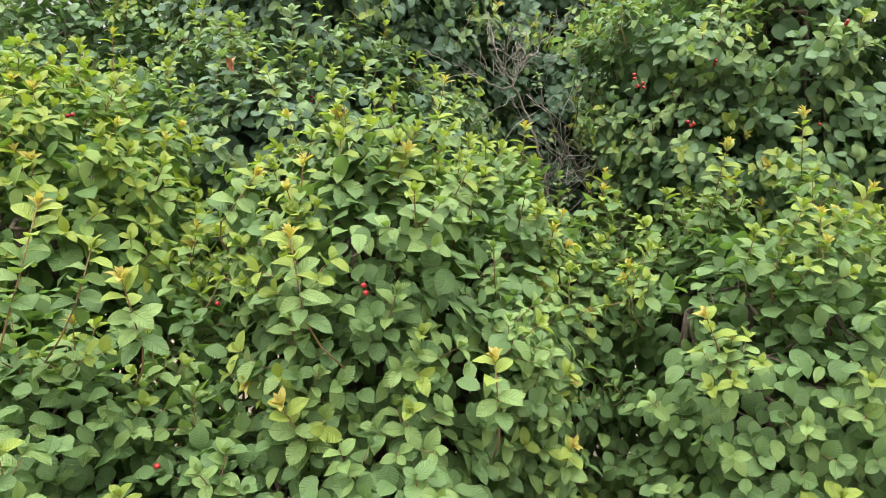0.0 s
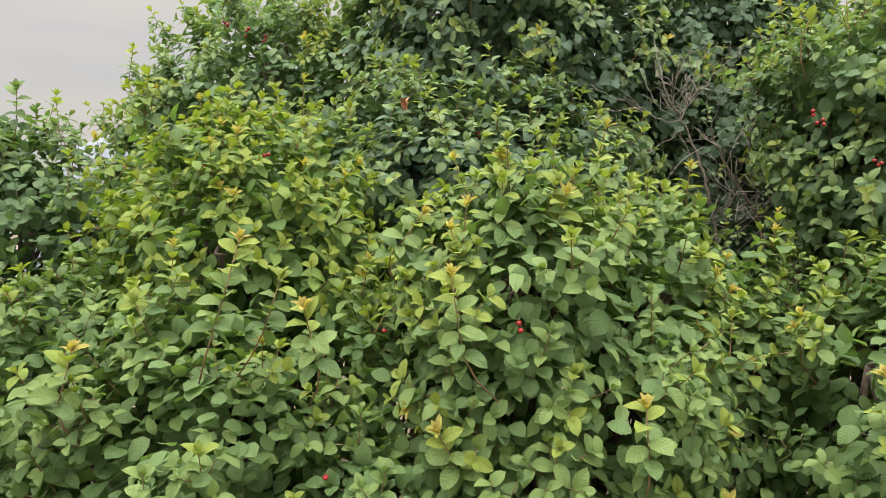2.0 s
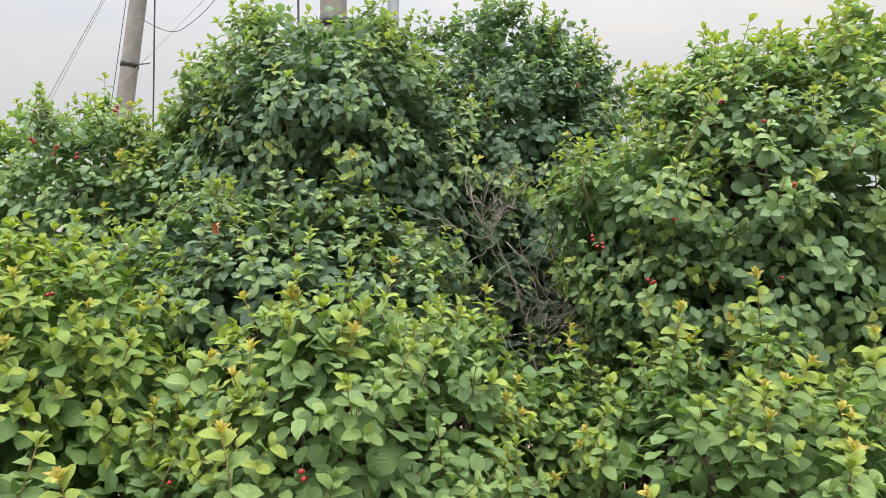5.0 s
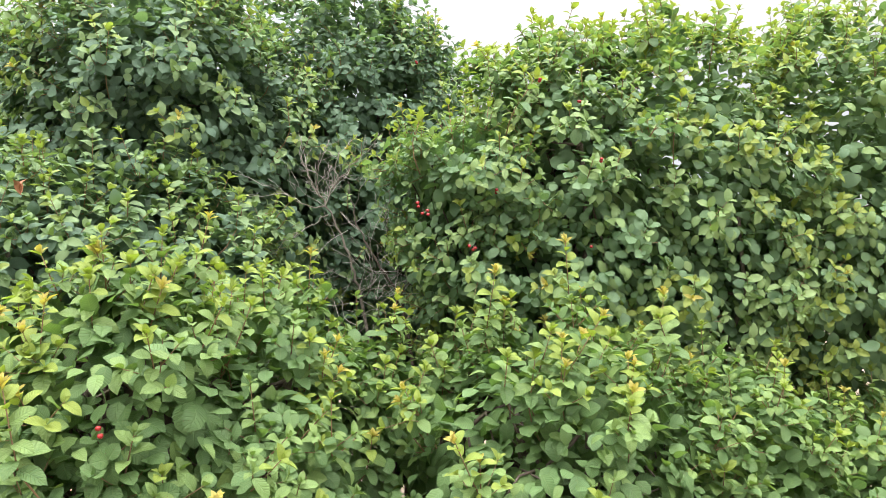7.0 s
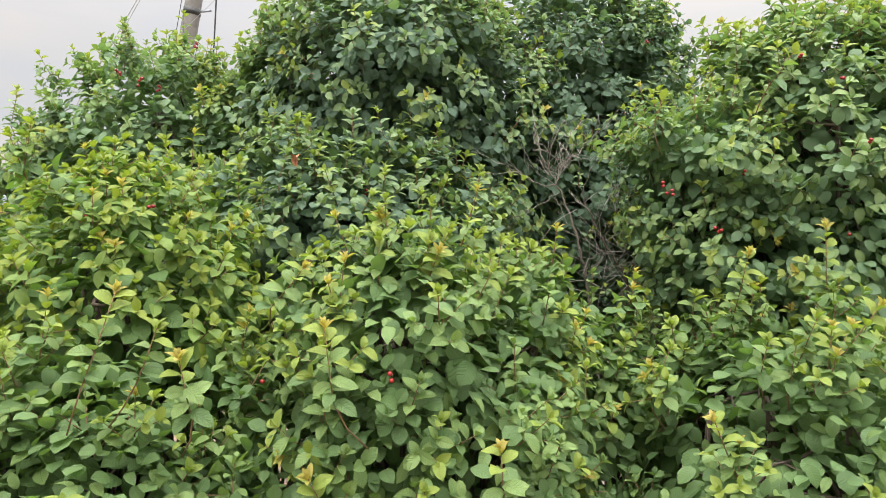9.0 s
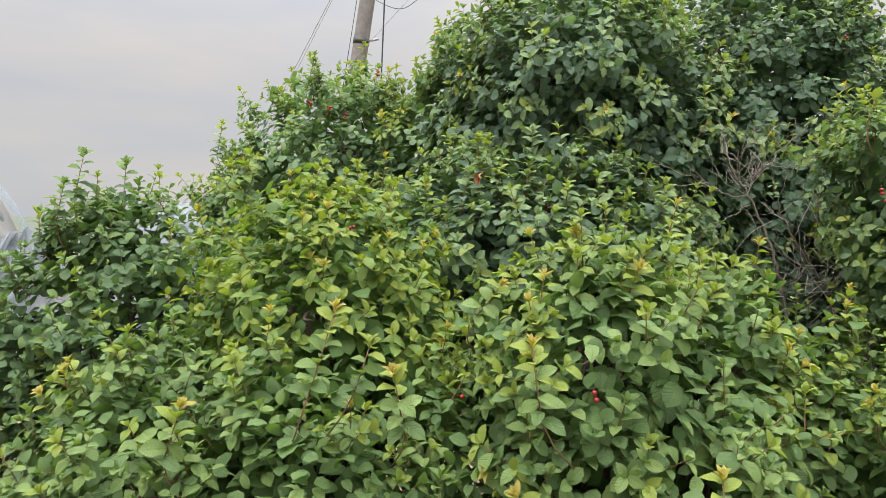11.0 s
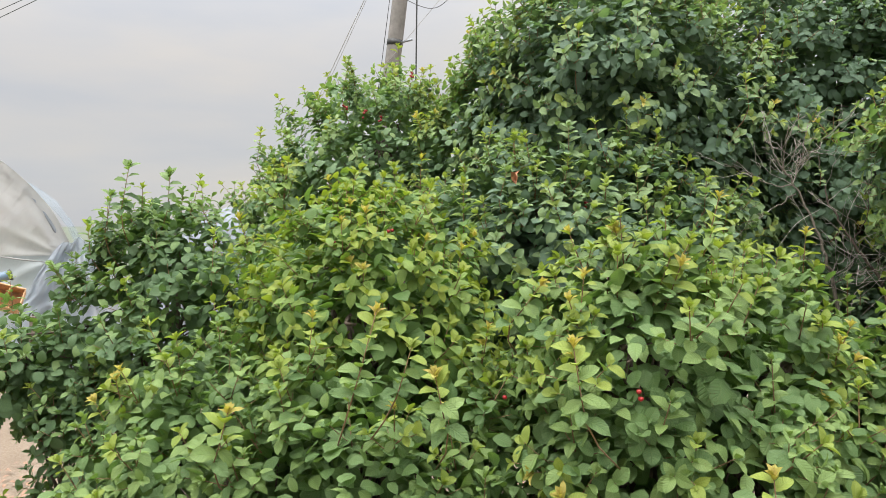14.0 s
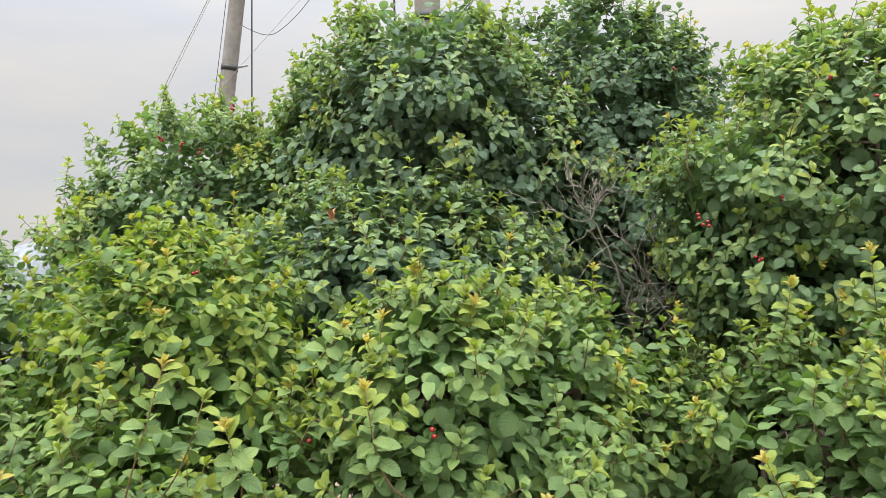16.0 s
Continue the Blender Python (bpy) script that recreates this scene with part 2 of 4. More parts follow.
# ---- mesh helpers ----
def link(name, mesh, parent=None, label="", kind=""):
    ob = new(name, mesh)
    ob.parent = parent
    return tagged(ob, label, kind=kind)


def part(name, bm, mat, parent, label="", smooth=True):
    mesh = bpy.data.meshes.new(name)
    bm.to_mesh(mesh)
    bm.free()
    mesh.materials.append(mat)
    if smooth:
        mesh.shade_smooth()
    return link(name, mesh, parent, label)


def tube(bm, points, radii, sides=6):
    """A tapered tube along points, closed at both ends."""
    points = [Vector(p) for p in points]
    rings = []
    for i, p in enumerate(points):
        way = (points[min(i + 1, len(points) - 1)] - points[max(i - 1, 0)]).normalized()
        a = way.orthogonal().normalized() if i == 0 else (a - way * a.dot(way)).normalized()
        b = way.cross(a)
        ring = []
        for k in range(sides):
            turn = 2 * math.pi * k / sides
            ring.append(bm.verts.new(p + (a * math.cos(turn) + b * math.sin(turn)) * radii[i]))
        rings.append(ring)
    for low, high in zip(rings, rings[1:]):
        for k in range(sides):
            bm.faces.new((low[k], low[(k + 1) % sides], high[(k + 1) % sides], high[k]))
    bm.faces.new(rings[0][::-1])
    bm.faces.new(rings[-1])
    return bm


def box(bm, m, size):
    made = bmesh.ops.create_cube(bm, size=1.0, matrix=m @ Matrix.Diagonal((*size, 1)))
    return made["verts"]


def thing(name, at, label, category, group="", kind=""):
    ob = new(name)
    ob.location = at
    ob.empty_display_size = 0.1
    return tagged(ob, label, category, group, kind)


def raw_mesh(name, verts, faces, uvs=None, slots=None, mats=()):
    """A mesh of quads from arrays: verts n x 3, faces m x 4, uvs by vertex, material slots by face."""
    mesh = bpy.data.meshes.new(name)
    mesh.vertices.add(len(verts))
    mesh.vertices.foreach_set("co", np.asarray(verts, np.float32).ravel())
    mesh.loops.add(faces.size)
    mesh.loops.foreach_set("vertex_index", faces.ravel().astype(np.int32))
    mesh.polygons.add(len(faces))
    mesh.polygons.foreach_set("loop_start", (np.arange(len(faces)) * 4).astype(np.int32))
    for mat in mats:
        mesh.materials.append(mat)
    if slots is not None:
        mesh.polygons.foreach_set("material_index", slots.astype(np.int32))
    if uvs is not None:
        layer = mesh.uv_layers.new(name="UVMap")
        layer.data.foreach_set("uv", uvs[faces.ravel()].astype(np.float32).ravel())
    mesh.update(calc_edges=True)
    mesh.polygons.foreach_set("use_smooth", np.ones(len(faces), bool))
    mesh.validate()
    return mesh


# ---- leaves ----
def leaf_shape(v, columns, fold, droop, twist, wave, width, toothed):
    """One ovate leaf of length 1 along +y from its stalk, face to +z, with rows at v: verts, faces, uvs."""
    v = np.array(v)
    rows = len(v) - 1
    key_v = [-0.13, 0.0, 0.04, 0.10, 0.20, 0.32, 0.45, 0.60, 0.72, 0.82, 0.89, 0.94, 1.0]
    key_w = [0.012, 0.016, 0.110, 0.195, 0.280, 0.332, 0.355, 0.348, 0.308, 0.235, 0.135, 0.050, 0.003]
    half = np.interp(v, key_v, key_w) * np.where(v > 0.03, width, 1)
    if toothed:
        half[2:-1] *= 1 + 0.03 * (-1.0) ** np.arange(len(half) - 3)
    u = np.linspace(-1, 1, columns + 1)
    x = u[None] * half[:, None]
    y = v[:, None] + 0.05 * np.abs(u)[None] * half[:, None]
    lift = np.abs(x) ** 1.1 * fold + wave * np.sin(v[:, None] * 11 + u[None] * 2) * np.abs(u)[None] * half[:, None]
    z = lift - droop * np.maximum(v, 0)[:, None] ** 2 + 0.35 * droop * v[:, None]
    turn = twist * v[:, None]
    x, z = x * np.cos(turn) - z * np.sin(turn), x * np.sin(turn) + z * np.cos(turn)
    verts = np.stack([x, y, z], -1).reshape(-1, 3)
    a = (np.arange(rows)[:, None] * (columns + 1) + np.arange(columns)[None]).ravel()
    faces = np.stack([a, a + 1, a + columns + 2, a + columns + 1], -1)
    uvs = np.stack([np.broadcast_to(u * 0.5 + 0.5, x.shape), np.broadcast_to(v[:, None], x.shape)], -1).reshape(-1, 2)
    return verts, faces, uvs


def leaf_shapes(v, columns, toothed):
    """Ten leaves: the first five broad and flat, as older ones are, the others narrower and more arched."""
    dice = np.random.default_rng(5)
    made = []
    for k in range(10):
        broad = k < 5
        fold = dice.uniform(0.03, 0.25) if broad else dice.uniform(0.15, 0.5)
        droop = dice.uniform(0.14, 0.50) if broad else dice.uniform(0.2, 0.65)
        width = dice.uniform(1.00, 1.20) if broad else dice.uniform(0.78, 0.98)
        made.append(leaf_shape(v, columns, fold, droop, dice.uniform(-0.25, 0.25), dice.uniform(0.02, 0.11), width, toothed))
    return made


FINE = leaf_shapes([-0.12, 0.0, 0.10, 0.30, 0.55, 0.76, 0.87, 0.94, 1.0], 2, True)
COARSE = leaf_shapes([0.0, 0.10, 0.36, 0.68, 0.88, 1.0], 2, False)
PLAIN = leaf_shapes([0.0, 0.12, 0.42, 0.74, 0.89, 1.0], 1, False)
LEAF_MESHES = {}


def leaf_mesh(fine, palette, variant, age):
    key = (fine, palette, variant, age)
    if key not in LEAF_MESHES:
        verts, faces, uvs = (FINE if fine else COARSE)[variant]
        LEAF_MESHES[key] = raw_mesh("leaf", verts, faces, uvs, None, [LEAVES[palette][age]])
    return LEAF_MESHES[key]


UP = np.array([0.0, 0.0, 1.0])


def unit(a):
    return a / np.maximum(np.linalg.norm(a, axis=-1, keepdims=True), 1e-9)


class Foliage:
    """The leaves and thin twigs of one shrub, gathered as arrays."""

    def __init__(self, seed):
        self.dice = np.random.default_rng(seed)
        self.leaves, self.twigs = [], []

    def add(self, place, axis, face, length, age, outer):
        axis = unit(axis)
        face = unit(face - axis * (face * axis).sum(-1, keepdims=True))
        across = np.cross(axis, face) * np.where(age == 3, 0.66, 1.0)[:, None]
        turn = np.stack([across, axis, face], -1)
        self.leaves.append((place, turn, length, age, np.full(len(place), outer)))

    def shoot(self, base, way, length, count, size, out, age_tip, outer=2, bare=0.1, thick=0.0012, crown=5, level=0.6, droop=0.34):
        """A leafy shoot: leaves spiral round it, small and upright at the tip, spread and drooping at the foot."""
        dice = self.dice
        way = unit(way)
        bend = unit(way + 0.25 * UP)
        crown += 3 * (age_tip == 3)
        s = np.concatenate([np.linspace(bare, 0.93, count), np.linspace(0.95, 1.0, crown)])
        count = len(s)
        place = base + way * (s * length * 0.6)[:, None] + bend * (s**2 * length * 0.4)[:, None]
        self.twigs.append((base, base + way * length * 0.33 + bend * length * 0.05, base + way * length * 0.6 + bend * length * 0.4, thick))
        local = unit(way * (1 - s[:, None]) + bend * s[:, None])
        side = unit(np.cross(local, np.array([0.31, 0.86, 0.17])))
        other = np.cross(local, side)
        angle = np.arange(count) * 2.3999 + dice.uniform(0, 6.28) + dice.normal(0, 0.25, count)
        radial = side * np.cos(angle)[:, None] + other * np.sin(angle)[:, None]
        opening = np.radians(np.interp(s, [0, 0.5, 0.93, 0.955, 1], [94, 76, 56, 40, 8]) + dice.normal(0, 13, count) * (s < 0.94))[:, None]
        axis = np.cos(opening) * local + np.sin(opening) * radial
        axis = axis - UP * (droop * (1 - s[:, None])) + out * 0.30 * (1 - s[:, None])
        own = np.sin(opening) * local - np.cos(opening) * radial
        face = own * 0.4 + out * (0.35 * (1 - s[:, None]) + 0.9 * (1 - level)) + UP * level + dice.normal(0, 0.15, (count, 3))
        long = size * np.interp(s, [0, 0.45, 0.8, 0.93, 0.955, 1], [1.0, 1.05, 0.97, 0.84, 0.76, 0.42]) * dice.uniform(0.78, 1.15, count)
        age = np.zeros(count, int)
        if age_tip == 3:
            long *= np.interp(s, [0, 0.94, 0.95, 1], [1, 1, 0.84, 0.9])
        for step, floor in ((1, 0.5), (2, 0.8), (3, 0.945)):
            age[(s > floor - 0.13 * (age_tip - step)) & (age_tip >= step)] = step
        self.add(place, axis, face, long, age, outer)

    def scatter(self, place, out, size, age):
        """Single leaves hanging like shingles inside the crown."""
        n, dice = len(place), self.dice
        axis = out * 0.5 - UP * 0.45 + dice.normal(0, 0.5, (n, 3))
        face = out * 0.6 + UP * 0.6 + dice.normal(0, 0.3, (n, 3))
        self.add(place, axis, face, size * dice.uniform(1.15, 1.6, n), np.full(n, age), 0)

    def curtain(self, place, out, size, age):
        """Old leaves that hang over one another close under the shoots, tips down on the flanks, spread on top."""
        n, dice = len(place), self.dice
        steep = np.clip(1.15 - out[:, 2:], 0.1, 1.0)
        axis = out * 0.7 - UP * 0.6 * steep + dice.normal(0, 0.36, (n, 3))
        face = out * 0.58 + UP * 0.66 + dice.normal(0, 0.2, (n, 3))
        self.add(place, axis, face, size * dice.uniform(0.82, 1.22, n), age, 1)

    def build(self, parent, fine, palette, loose):
        """Loose leaves of their own on the open side, the rest joined; and the twigs."""
        place, turn, length, age, outer = [np.concatenate(c) for c in zip(*self.leaves)]
        variant = self.dice.integers(0, 5, len(place)) + 5 * ((age > 0) | (self.dice.random(len(place)) < 0.2))
        origin = np.array(parent.location)
        order = np.argsort(place[:, 1] - 0.35 * place[:, 2] + np.where(outer == 2, 0, 9))
        own = np.zeros(len(place), bool)
        own[order[: loose * 2 : 2]] = True
        for i in np.nonzero(own)[0]:
            ob = link("leaf", leaf_mesh(fine, palette, int(variant[i]), int(age[i])), parent)
            m = np.eye(4)
            m[:3, :3], m[:3, 3] = turn[i] * length[i], place[i] - origin
            ob.matrix_local = Matrix(m.tolist())
        verts, faces, uvs, slots, count = [], [], [], [], 0
        for k in range(10):
            for near in (0, 1, 2):
                some = ~own & (variant == k) & (outer == near)
                n = int(some.sum())
                if not n:
                    continue
                shape, quads, flat = (PLAIN, COARSE if fine else PLAIN, FINE if fine else COARSE)[near][k]
                v = np.einsum("nij,vj->nvi", turn[some] * length[some][:, None, None], shape) + (place[some] - origin)[:, None]
                faces.append((quads[None] + (np.arange(n) * len(shape))[:, None, None] + count).reshape(-1, 4))
                verts.append(v.reshape(-1, 3))
                uvs.append(np.tile(flat, (n, 1)))
                slots.append(np.repeat(age[some], len(quads)))
                count += n * len(shape)
        mesh = raw_mesh("foliage", np.concatenate(verts), np.concatenate(faces), np.concatenate(uvs), np.concatenate(slots), LEAVES[palette])
        link("foliage", mesh, parent, kind="stuff")
        twig_v, twig_f = [], []
        for n, (a, b, c, r) in enumerate(self.twigs):
            way = unit(c - a)
            side = unit(np.cross(way, (0.3, 0.9, 0.2)))
            other = np.cross(way, side)
            ring = np.array([side, other, -side, -other])
            twig_v.append(np.concatenate([a + ring * r * 1.5, b + ring * r * 1.2, c + ring * r * 0.7]) - origin)
            first = 12 * n
            for row in (0, 4):
                for k in range(4):
                    twig_f.append((first + row + k, first + row + (k + 1) % 4, first + row + 4 + (k + 1) % 4, first + row + 4 + k))
        link("twig_growth", raw_mesh("twig_growth", np.concatenate(twig_v), np.array(twig_f), mats=[TWIG]), parent, kind="stuff")
        return len(place)


# ---- ground ----
def build_ground():
    bm = bmesh.new()
    steps = [-400, -150, -60, -30, -16, -10, -7, -5, -4, -3, -2, -1, 0, 1, 2, 3, 4, 5, 7, 10, 14, 18, 30, 60, 150, 400]
    grid = [[bm.verts.new((x, y, 0.03 * noise.noise((x * 0.6, y * 0.6, 0)) - 0.02 if abs(x) < 20 and abs(y) < 20 else -0.02)) for x in steps] for y in steps]
    for j in range(len(steps) - 1):
        for i in range(len(steps) - 1):
            bm.faces.new((grid[j][i], grid[j][i + 1], grid[j + 1][i + 1], grid[j + 1][i]))
    ob = part("ground", bm, SOIL, None)
    tagged(ob, "bare sandy soil with grit and dry leaf litter", "ground", kind="structure")


build_ground()

# ---- shrubs ----
# every lobe of a crown: centre x y z, half-widths x y z
CROWNS = {
    "front": [(-0.05, 1.95, 0.95, 0.40, 0.50, 0.60), (-0.05, 1.87, 1.33, 0.27, 0.30, 0.30), (0.22, 2.15, 1.15, 0.27, 0.36, 0.46), (0.46, 2.30, 0.95, 0.26, 0.34, 0.50), (0.22, 1.94, 0.93, 0.20, 0.34, 0.46), (-0.11, 1.85, 1.49, 0.16, 0.17, 0.17)],
    "front_west": [(-0.69, 1.84, 0.84, 0.43, 0.53, 0.60), (-0.36, 1.74, 0.83, 0.26, 0.34, 0.42), (-1.12, 1.85, 0.80, 0.42, 0.45, 0.58)],
    "front_east": [(0.92, 1.93, 0.93, 0.42, 0.47, 0.60), (1.42, 1.96, 0.80, 0.42, 0.44, 0.60), (2.0, 1.95, 0.66, 0.42, 0.45, 0.56), (0.80, 2.25, 1.00, 0.30, 0.32, 0.46), (1.10, 2.35, 1.00, 0.34, 0.28, 0.46)],
    "west": [(-0.84, 2.24, 1.22, 0.37, 0.46, 0.63), (-0.76, 2.08, 1.43, 0.28, 0.30, 0.28)],
    "far_west": [(-1.40, 2.42, 0.98, 0.46, 0.53, 0.64), (-1.62, 2.42, 1.46, 0.28, 0.26, 0.34), (-1.73, 2.42, 1.26, 0.24, 0.34, 0.47), (-1.74, 2.36, 0.92, 0.28, 0.38, 0.42), (-1.96, 2.25, 1.26, 0.25, 0.28, 0.20)],
    "middle": [(-0.22, 2.80, 1.37, 0.48, 0.46, 0.62), (0.05, 2.76, 1.42, 0.27, 0.34, 0.40), (-0.50, 2.80, 1.50, 0.32, 0.38, 0.47)],
    "back": [(-0.14, 3.20, 2.26, 0.42, 0.44, 0.50), (0.0, 3.40, 1.86, 0.58, 0.53, 0.84), (-0.42, 3.42, 2.00, 0.40, 0.48, 0.72)],
    "back_east": [(0.62, 3.70, 1.92, 0.60, 0.53, 0.98), (0.92, 3.72, 2.10, 0.34, 0.42, 0.70), (1.15, 3.60, 1.20, 0.50, 0.42, 0.65)],
    "back_west": [(-1.22, 3.50, 1.64, 0.55, 0.49, 0.78), (-1.60, 3.54, 1.42, 0.42, 0.47, 0.68), (-0.74, 3.48, 1.60, 0.37, 0.47, 0.82)],
    "east": [(1.28, 2.74, 1.76, 0.42, 0.55, 0.71), (1.26, 2.70, 2.13, 0.28, 0.36, 0.31)],
    "slender": [(0.93, 2.62, 1.94, 0.29, 0.38, 0.20), (0.96, 2.66, 1.66, 0.25, 0.36, 0.34)],
    "far_east": [(1.75, 2.66, 1.74, 0.56, 0.54, 0.82), (2.40, 2.55, 1.72, 0.56, 0.54, 0.90), (1.95, 3.30, 1.25, 0.60, 0.40, 0.65), (1.62, 2.48, 0.92, 0.42, 0.40, 0.48), (2.25, 2.46, 0.92, 0.46, 0.42, 0.48)],
}
CURTAIN = 1300  # hanging leaves on a square metre of crown
LOBES = np.array([lobe for crown in CROWNS.values() for lobe in crown])


def inside_others(points, lobe, shrink):
    """Which points lie inside a lobe other than the given one."""
    hit = np.zeros(len(points), bool)
    for other in LOBES:
        if np.allclose(other, lobe):
            continue
        hit |= (((points - other[:3]) / (other[3:] * shrink)) ** 2).sum(1) < 1
    return hit


def sphere(n):
    i = np.arange(n) + 0.5
    z = 1 - 2 * i / n
    turn = i * 2.399963
    r = np.sqrt(1 - z * z)
    return np.stack([r * np.cos(turn), r * np.sin(turn), z], -1)


def cloud(points, scale, seed):
    return np.array([noise.noise(Vector(p * scale) + Vector((seed, 0, 0))) for p in points])


def spray(foliage, p, n, high, size, tips, lift):
    """A branch's end: one leading shoot, and side shoots that fan out below its tip, drooping on the flanks."""
    dice = foliage.dice
    size = size * (1.10 - 0.20 * high)
    open_side = 2 if (n[1] < 0.25 or n[2] > 0.6) and p[2] > 0.75 else 0
    flank = float(np.clip(1.1 - 1.3 * n[2], 0.0, 1.0))
    level, droop = 0.74 - 0.32 * flank, 0.30 + 0.40 * flank
    lead = unit(n * (0.55 + 0.35 * flank) + UP * (0.30 + 0.55 * high) + dice.normal(0, 0.24, 3))
    length = dice.uniform(0.06, 0.12) * (1 + 0.45 * high)
    chance = dice.random() - 0.55 * lift + 0.10  # shoots that stand out are younger; their paler leaves also put light on the bulges
    age = 0 if chance > tips[0] * (0.55 + 0.7 * high) else 1 if chance > tips[1] * (0.45 + 0.85 * high) else 2 if chance > tips[2] * (0.2 + 1.1 * high) else 3
    base = p - lead * length * (0.62 - 0.2 * high)
    foliage.shoot(base, lead, length, int(length / 0.0135), size * 1.03, n, age, open_side, crown=4 if high > 0.35 else 2, level=level, droop=droop)
    if high > 0.5 and dice.random() < 0.24:  # a loose shoot that breaks the outline
        reach = dice.uniform(0.08, 0.14)
        foliage.shoot(p - lead * 0.03, unit(n * 0.4 + UP * 0.9 + dice.normal(0, 0.3, 3)), reach, int(reach / 0.0115), size * 1.05, n, max(age, 1), open_side, bare=0.2, crown=3, level=level)
    side = unit(np.cross(lead, (0.2, 0.3, 0.9)))
    other = np.cross(lead, side)
    first, count = dice.uniform(0, 6.28), int(dice.integers(4, 6))
    for k in range(count):
        turn = first + 6.283 * k / count + dice.normal(0, 0.3)
        radial = side * math.cos(turn) + other * math.sin(turn)
        way = lead * dice.uniform(0.3, 0.7) + radial * 0.9 + n * 0.3
        reach = dice.uniform(0.035, 0.08)
        start = base + lead * length * dice.uniform(-0.1, 0.35) + radial * 0.012
        foliage.shoot(start, way, reach, int(dice.integers(3, 6)), size, n, min(age, 2) if tips[1] > 1 else max(0, min(2, age - 1)), open_side, bare=0.25, thick=0.0009, crown=3 if high > 0.5 else 2, level=level, droop=droop)


def lumpy(ball, half, seed):
    """How far a crown's surface bulges out or sinks in."""
    lump = cloud(ball * half * (1, 1, 1.9), 6.0, seed) + 0.4 * cloud(ball * half, 13.0, seed + 3)
    return np.where(lump < 0, lump * 1.5, lump)


def crown_leaves(foliage, lobe, seed, dense, size, tips):
    """Leafy shoots over a lobe's surface, hanging leaves close beneath, shingled leaves within."""
    dice = foliage.dice
    lobe = np.array(lobe)
    centre, half = lobe[:3], lobe[3:]
    screen = 1.25 if centre[1] > 2.5 else 0.6  # below this other shrubs stand close in front
    area = 4 * math.pi * (((half[0] * half[1]) ** 1.6 + (half[0] * half[2]) ** 1.6 + (half[1] * half[2]) ** 1.6) / 3) ** (1 / 1.6)
    ball = sphere(int(area * dense))
    ball = unit(ball + dice.normal(0, 0.05, ball.shape))
    lump = lumpy(ball, half, seed)
    out = unit(ball / half)
    place = centre + ball * half + out * (0.17 * lump)[:, None]
    keep = (place[:, 2] > 0.3) & ~inside_others(place, lobe, 0.92)
    keep &= (out[:, 1] < 0.3) | (out[:, 2] > 0.35) | (dice.random(len(place)) < 0.2)
    keep &= (place[:, 2] > 0.6) | (dice.random(len(place)) < 0.5)
    keep &= ((place[:, 2] > screen) | (dice.random(len(place)) < 0.4))
    keep &= lump > (-0.30 if centre[1] > 2.5 else -0.42) + 0.24 * dice.random(len(place))
    for p, n, lift in zip(place[keep], out[keep], lump[keep]):
        spray(foliage, p, n, np.clip((p[2] - centre[2]) / half[2], 0, 1), size, tips, lift)
    # the hanging leaves
    ball = sphere(int(area * CURTAIN))
    ball = unit(ball + dice.normal(0, 0.02, ball.shape))
    out = unit(ball / half)
    sunk = 0.17 * lumpy(ball, half, seed) - dice.uniform(0.04, 0.12, len(ball))
    place = centre + ball * half + out * sunk[:, None]
    keep = (place[:, 2] > 0.3) & ~inside_others(place, lobe, 0.86)
    keep &= (out[:, 1] < 0.35) | (dice.random(len(place)) < 0.25)
    keep &= (place[:, 2] > screen) | (dice.random(len(place)) < 0.4)
    age = (dice.random(len(place)) < 0.35 * min(1.0, tips[1])).astype(int)
    foliage.curtain(place[keep], out[keep], size, age[keep])
    # the inside
    ball = unit(dice.normal(0, 1, (int(area * dense * (9 if centre[1] < 2.2 else 6)), 3)))
    depth = (dice.uniform(0.12, 0.70, len(ball)) + np.where(ball[:, 2] > 0.1, 0.12, 0)) ** 0.6
    place = centre + ball * half * depth[:, None]
    out = unit(ball / half)
    keep = (place[:, 2] > 0.25) & ~inside_others(place, lobe, 0.6)
    keep &= (out[:, 1] < 0.4) | (dice.random(len(place)) < 0.6)
    foliage.scatter(place[keep], out[keep], size, 0)
    if centre[1] > 2.5:  # the tall crowns are close-grown: broad old leaves fill their core
        ball = unit(dice.normal(0, 1, (int(area * dense * 3.0), 3)))
        place = centre + (ball * (0.1, 0, 0) + (0, 0.12, 0) + ball * dice.uniform(0.1, 0.78, (len(ball), 1))) * half
        keep = (place[:, 2] > 0.9) & ((((place - centre) / half) ** 2).sum(1) < 0.75)
        foliage.scatter(place[keep], unit(ball * (1, 0.3, 1) - (0, 0.8, 0))[keep], size * 1.25, 0)


def crooked(a, b, steps, wobble, dice):
    """A path from a to b that wanders a little."""
    a, b = np.array(a, float), np.array(b, float)
    s = np.linspace(0, 1, steps)[:, None]
    path = a + (b - a) * s
    path[1:-1] += dice.normal(0, wobble, (steps - 2, 3))
    return path


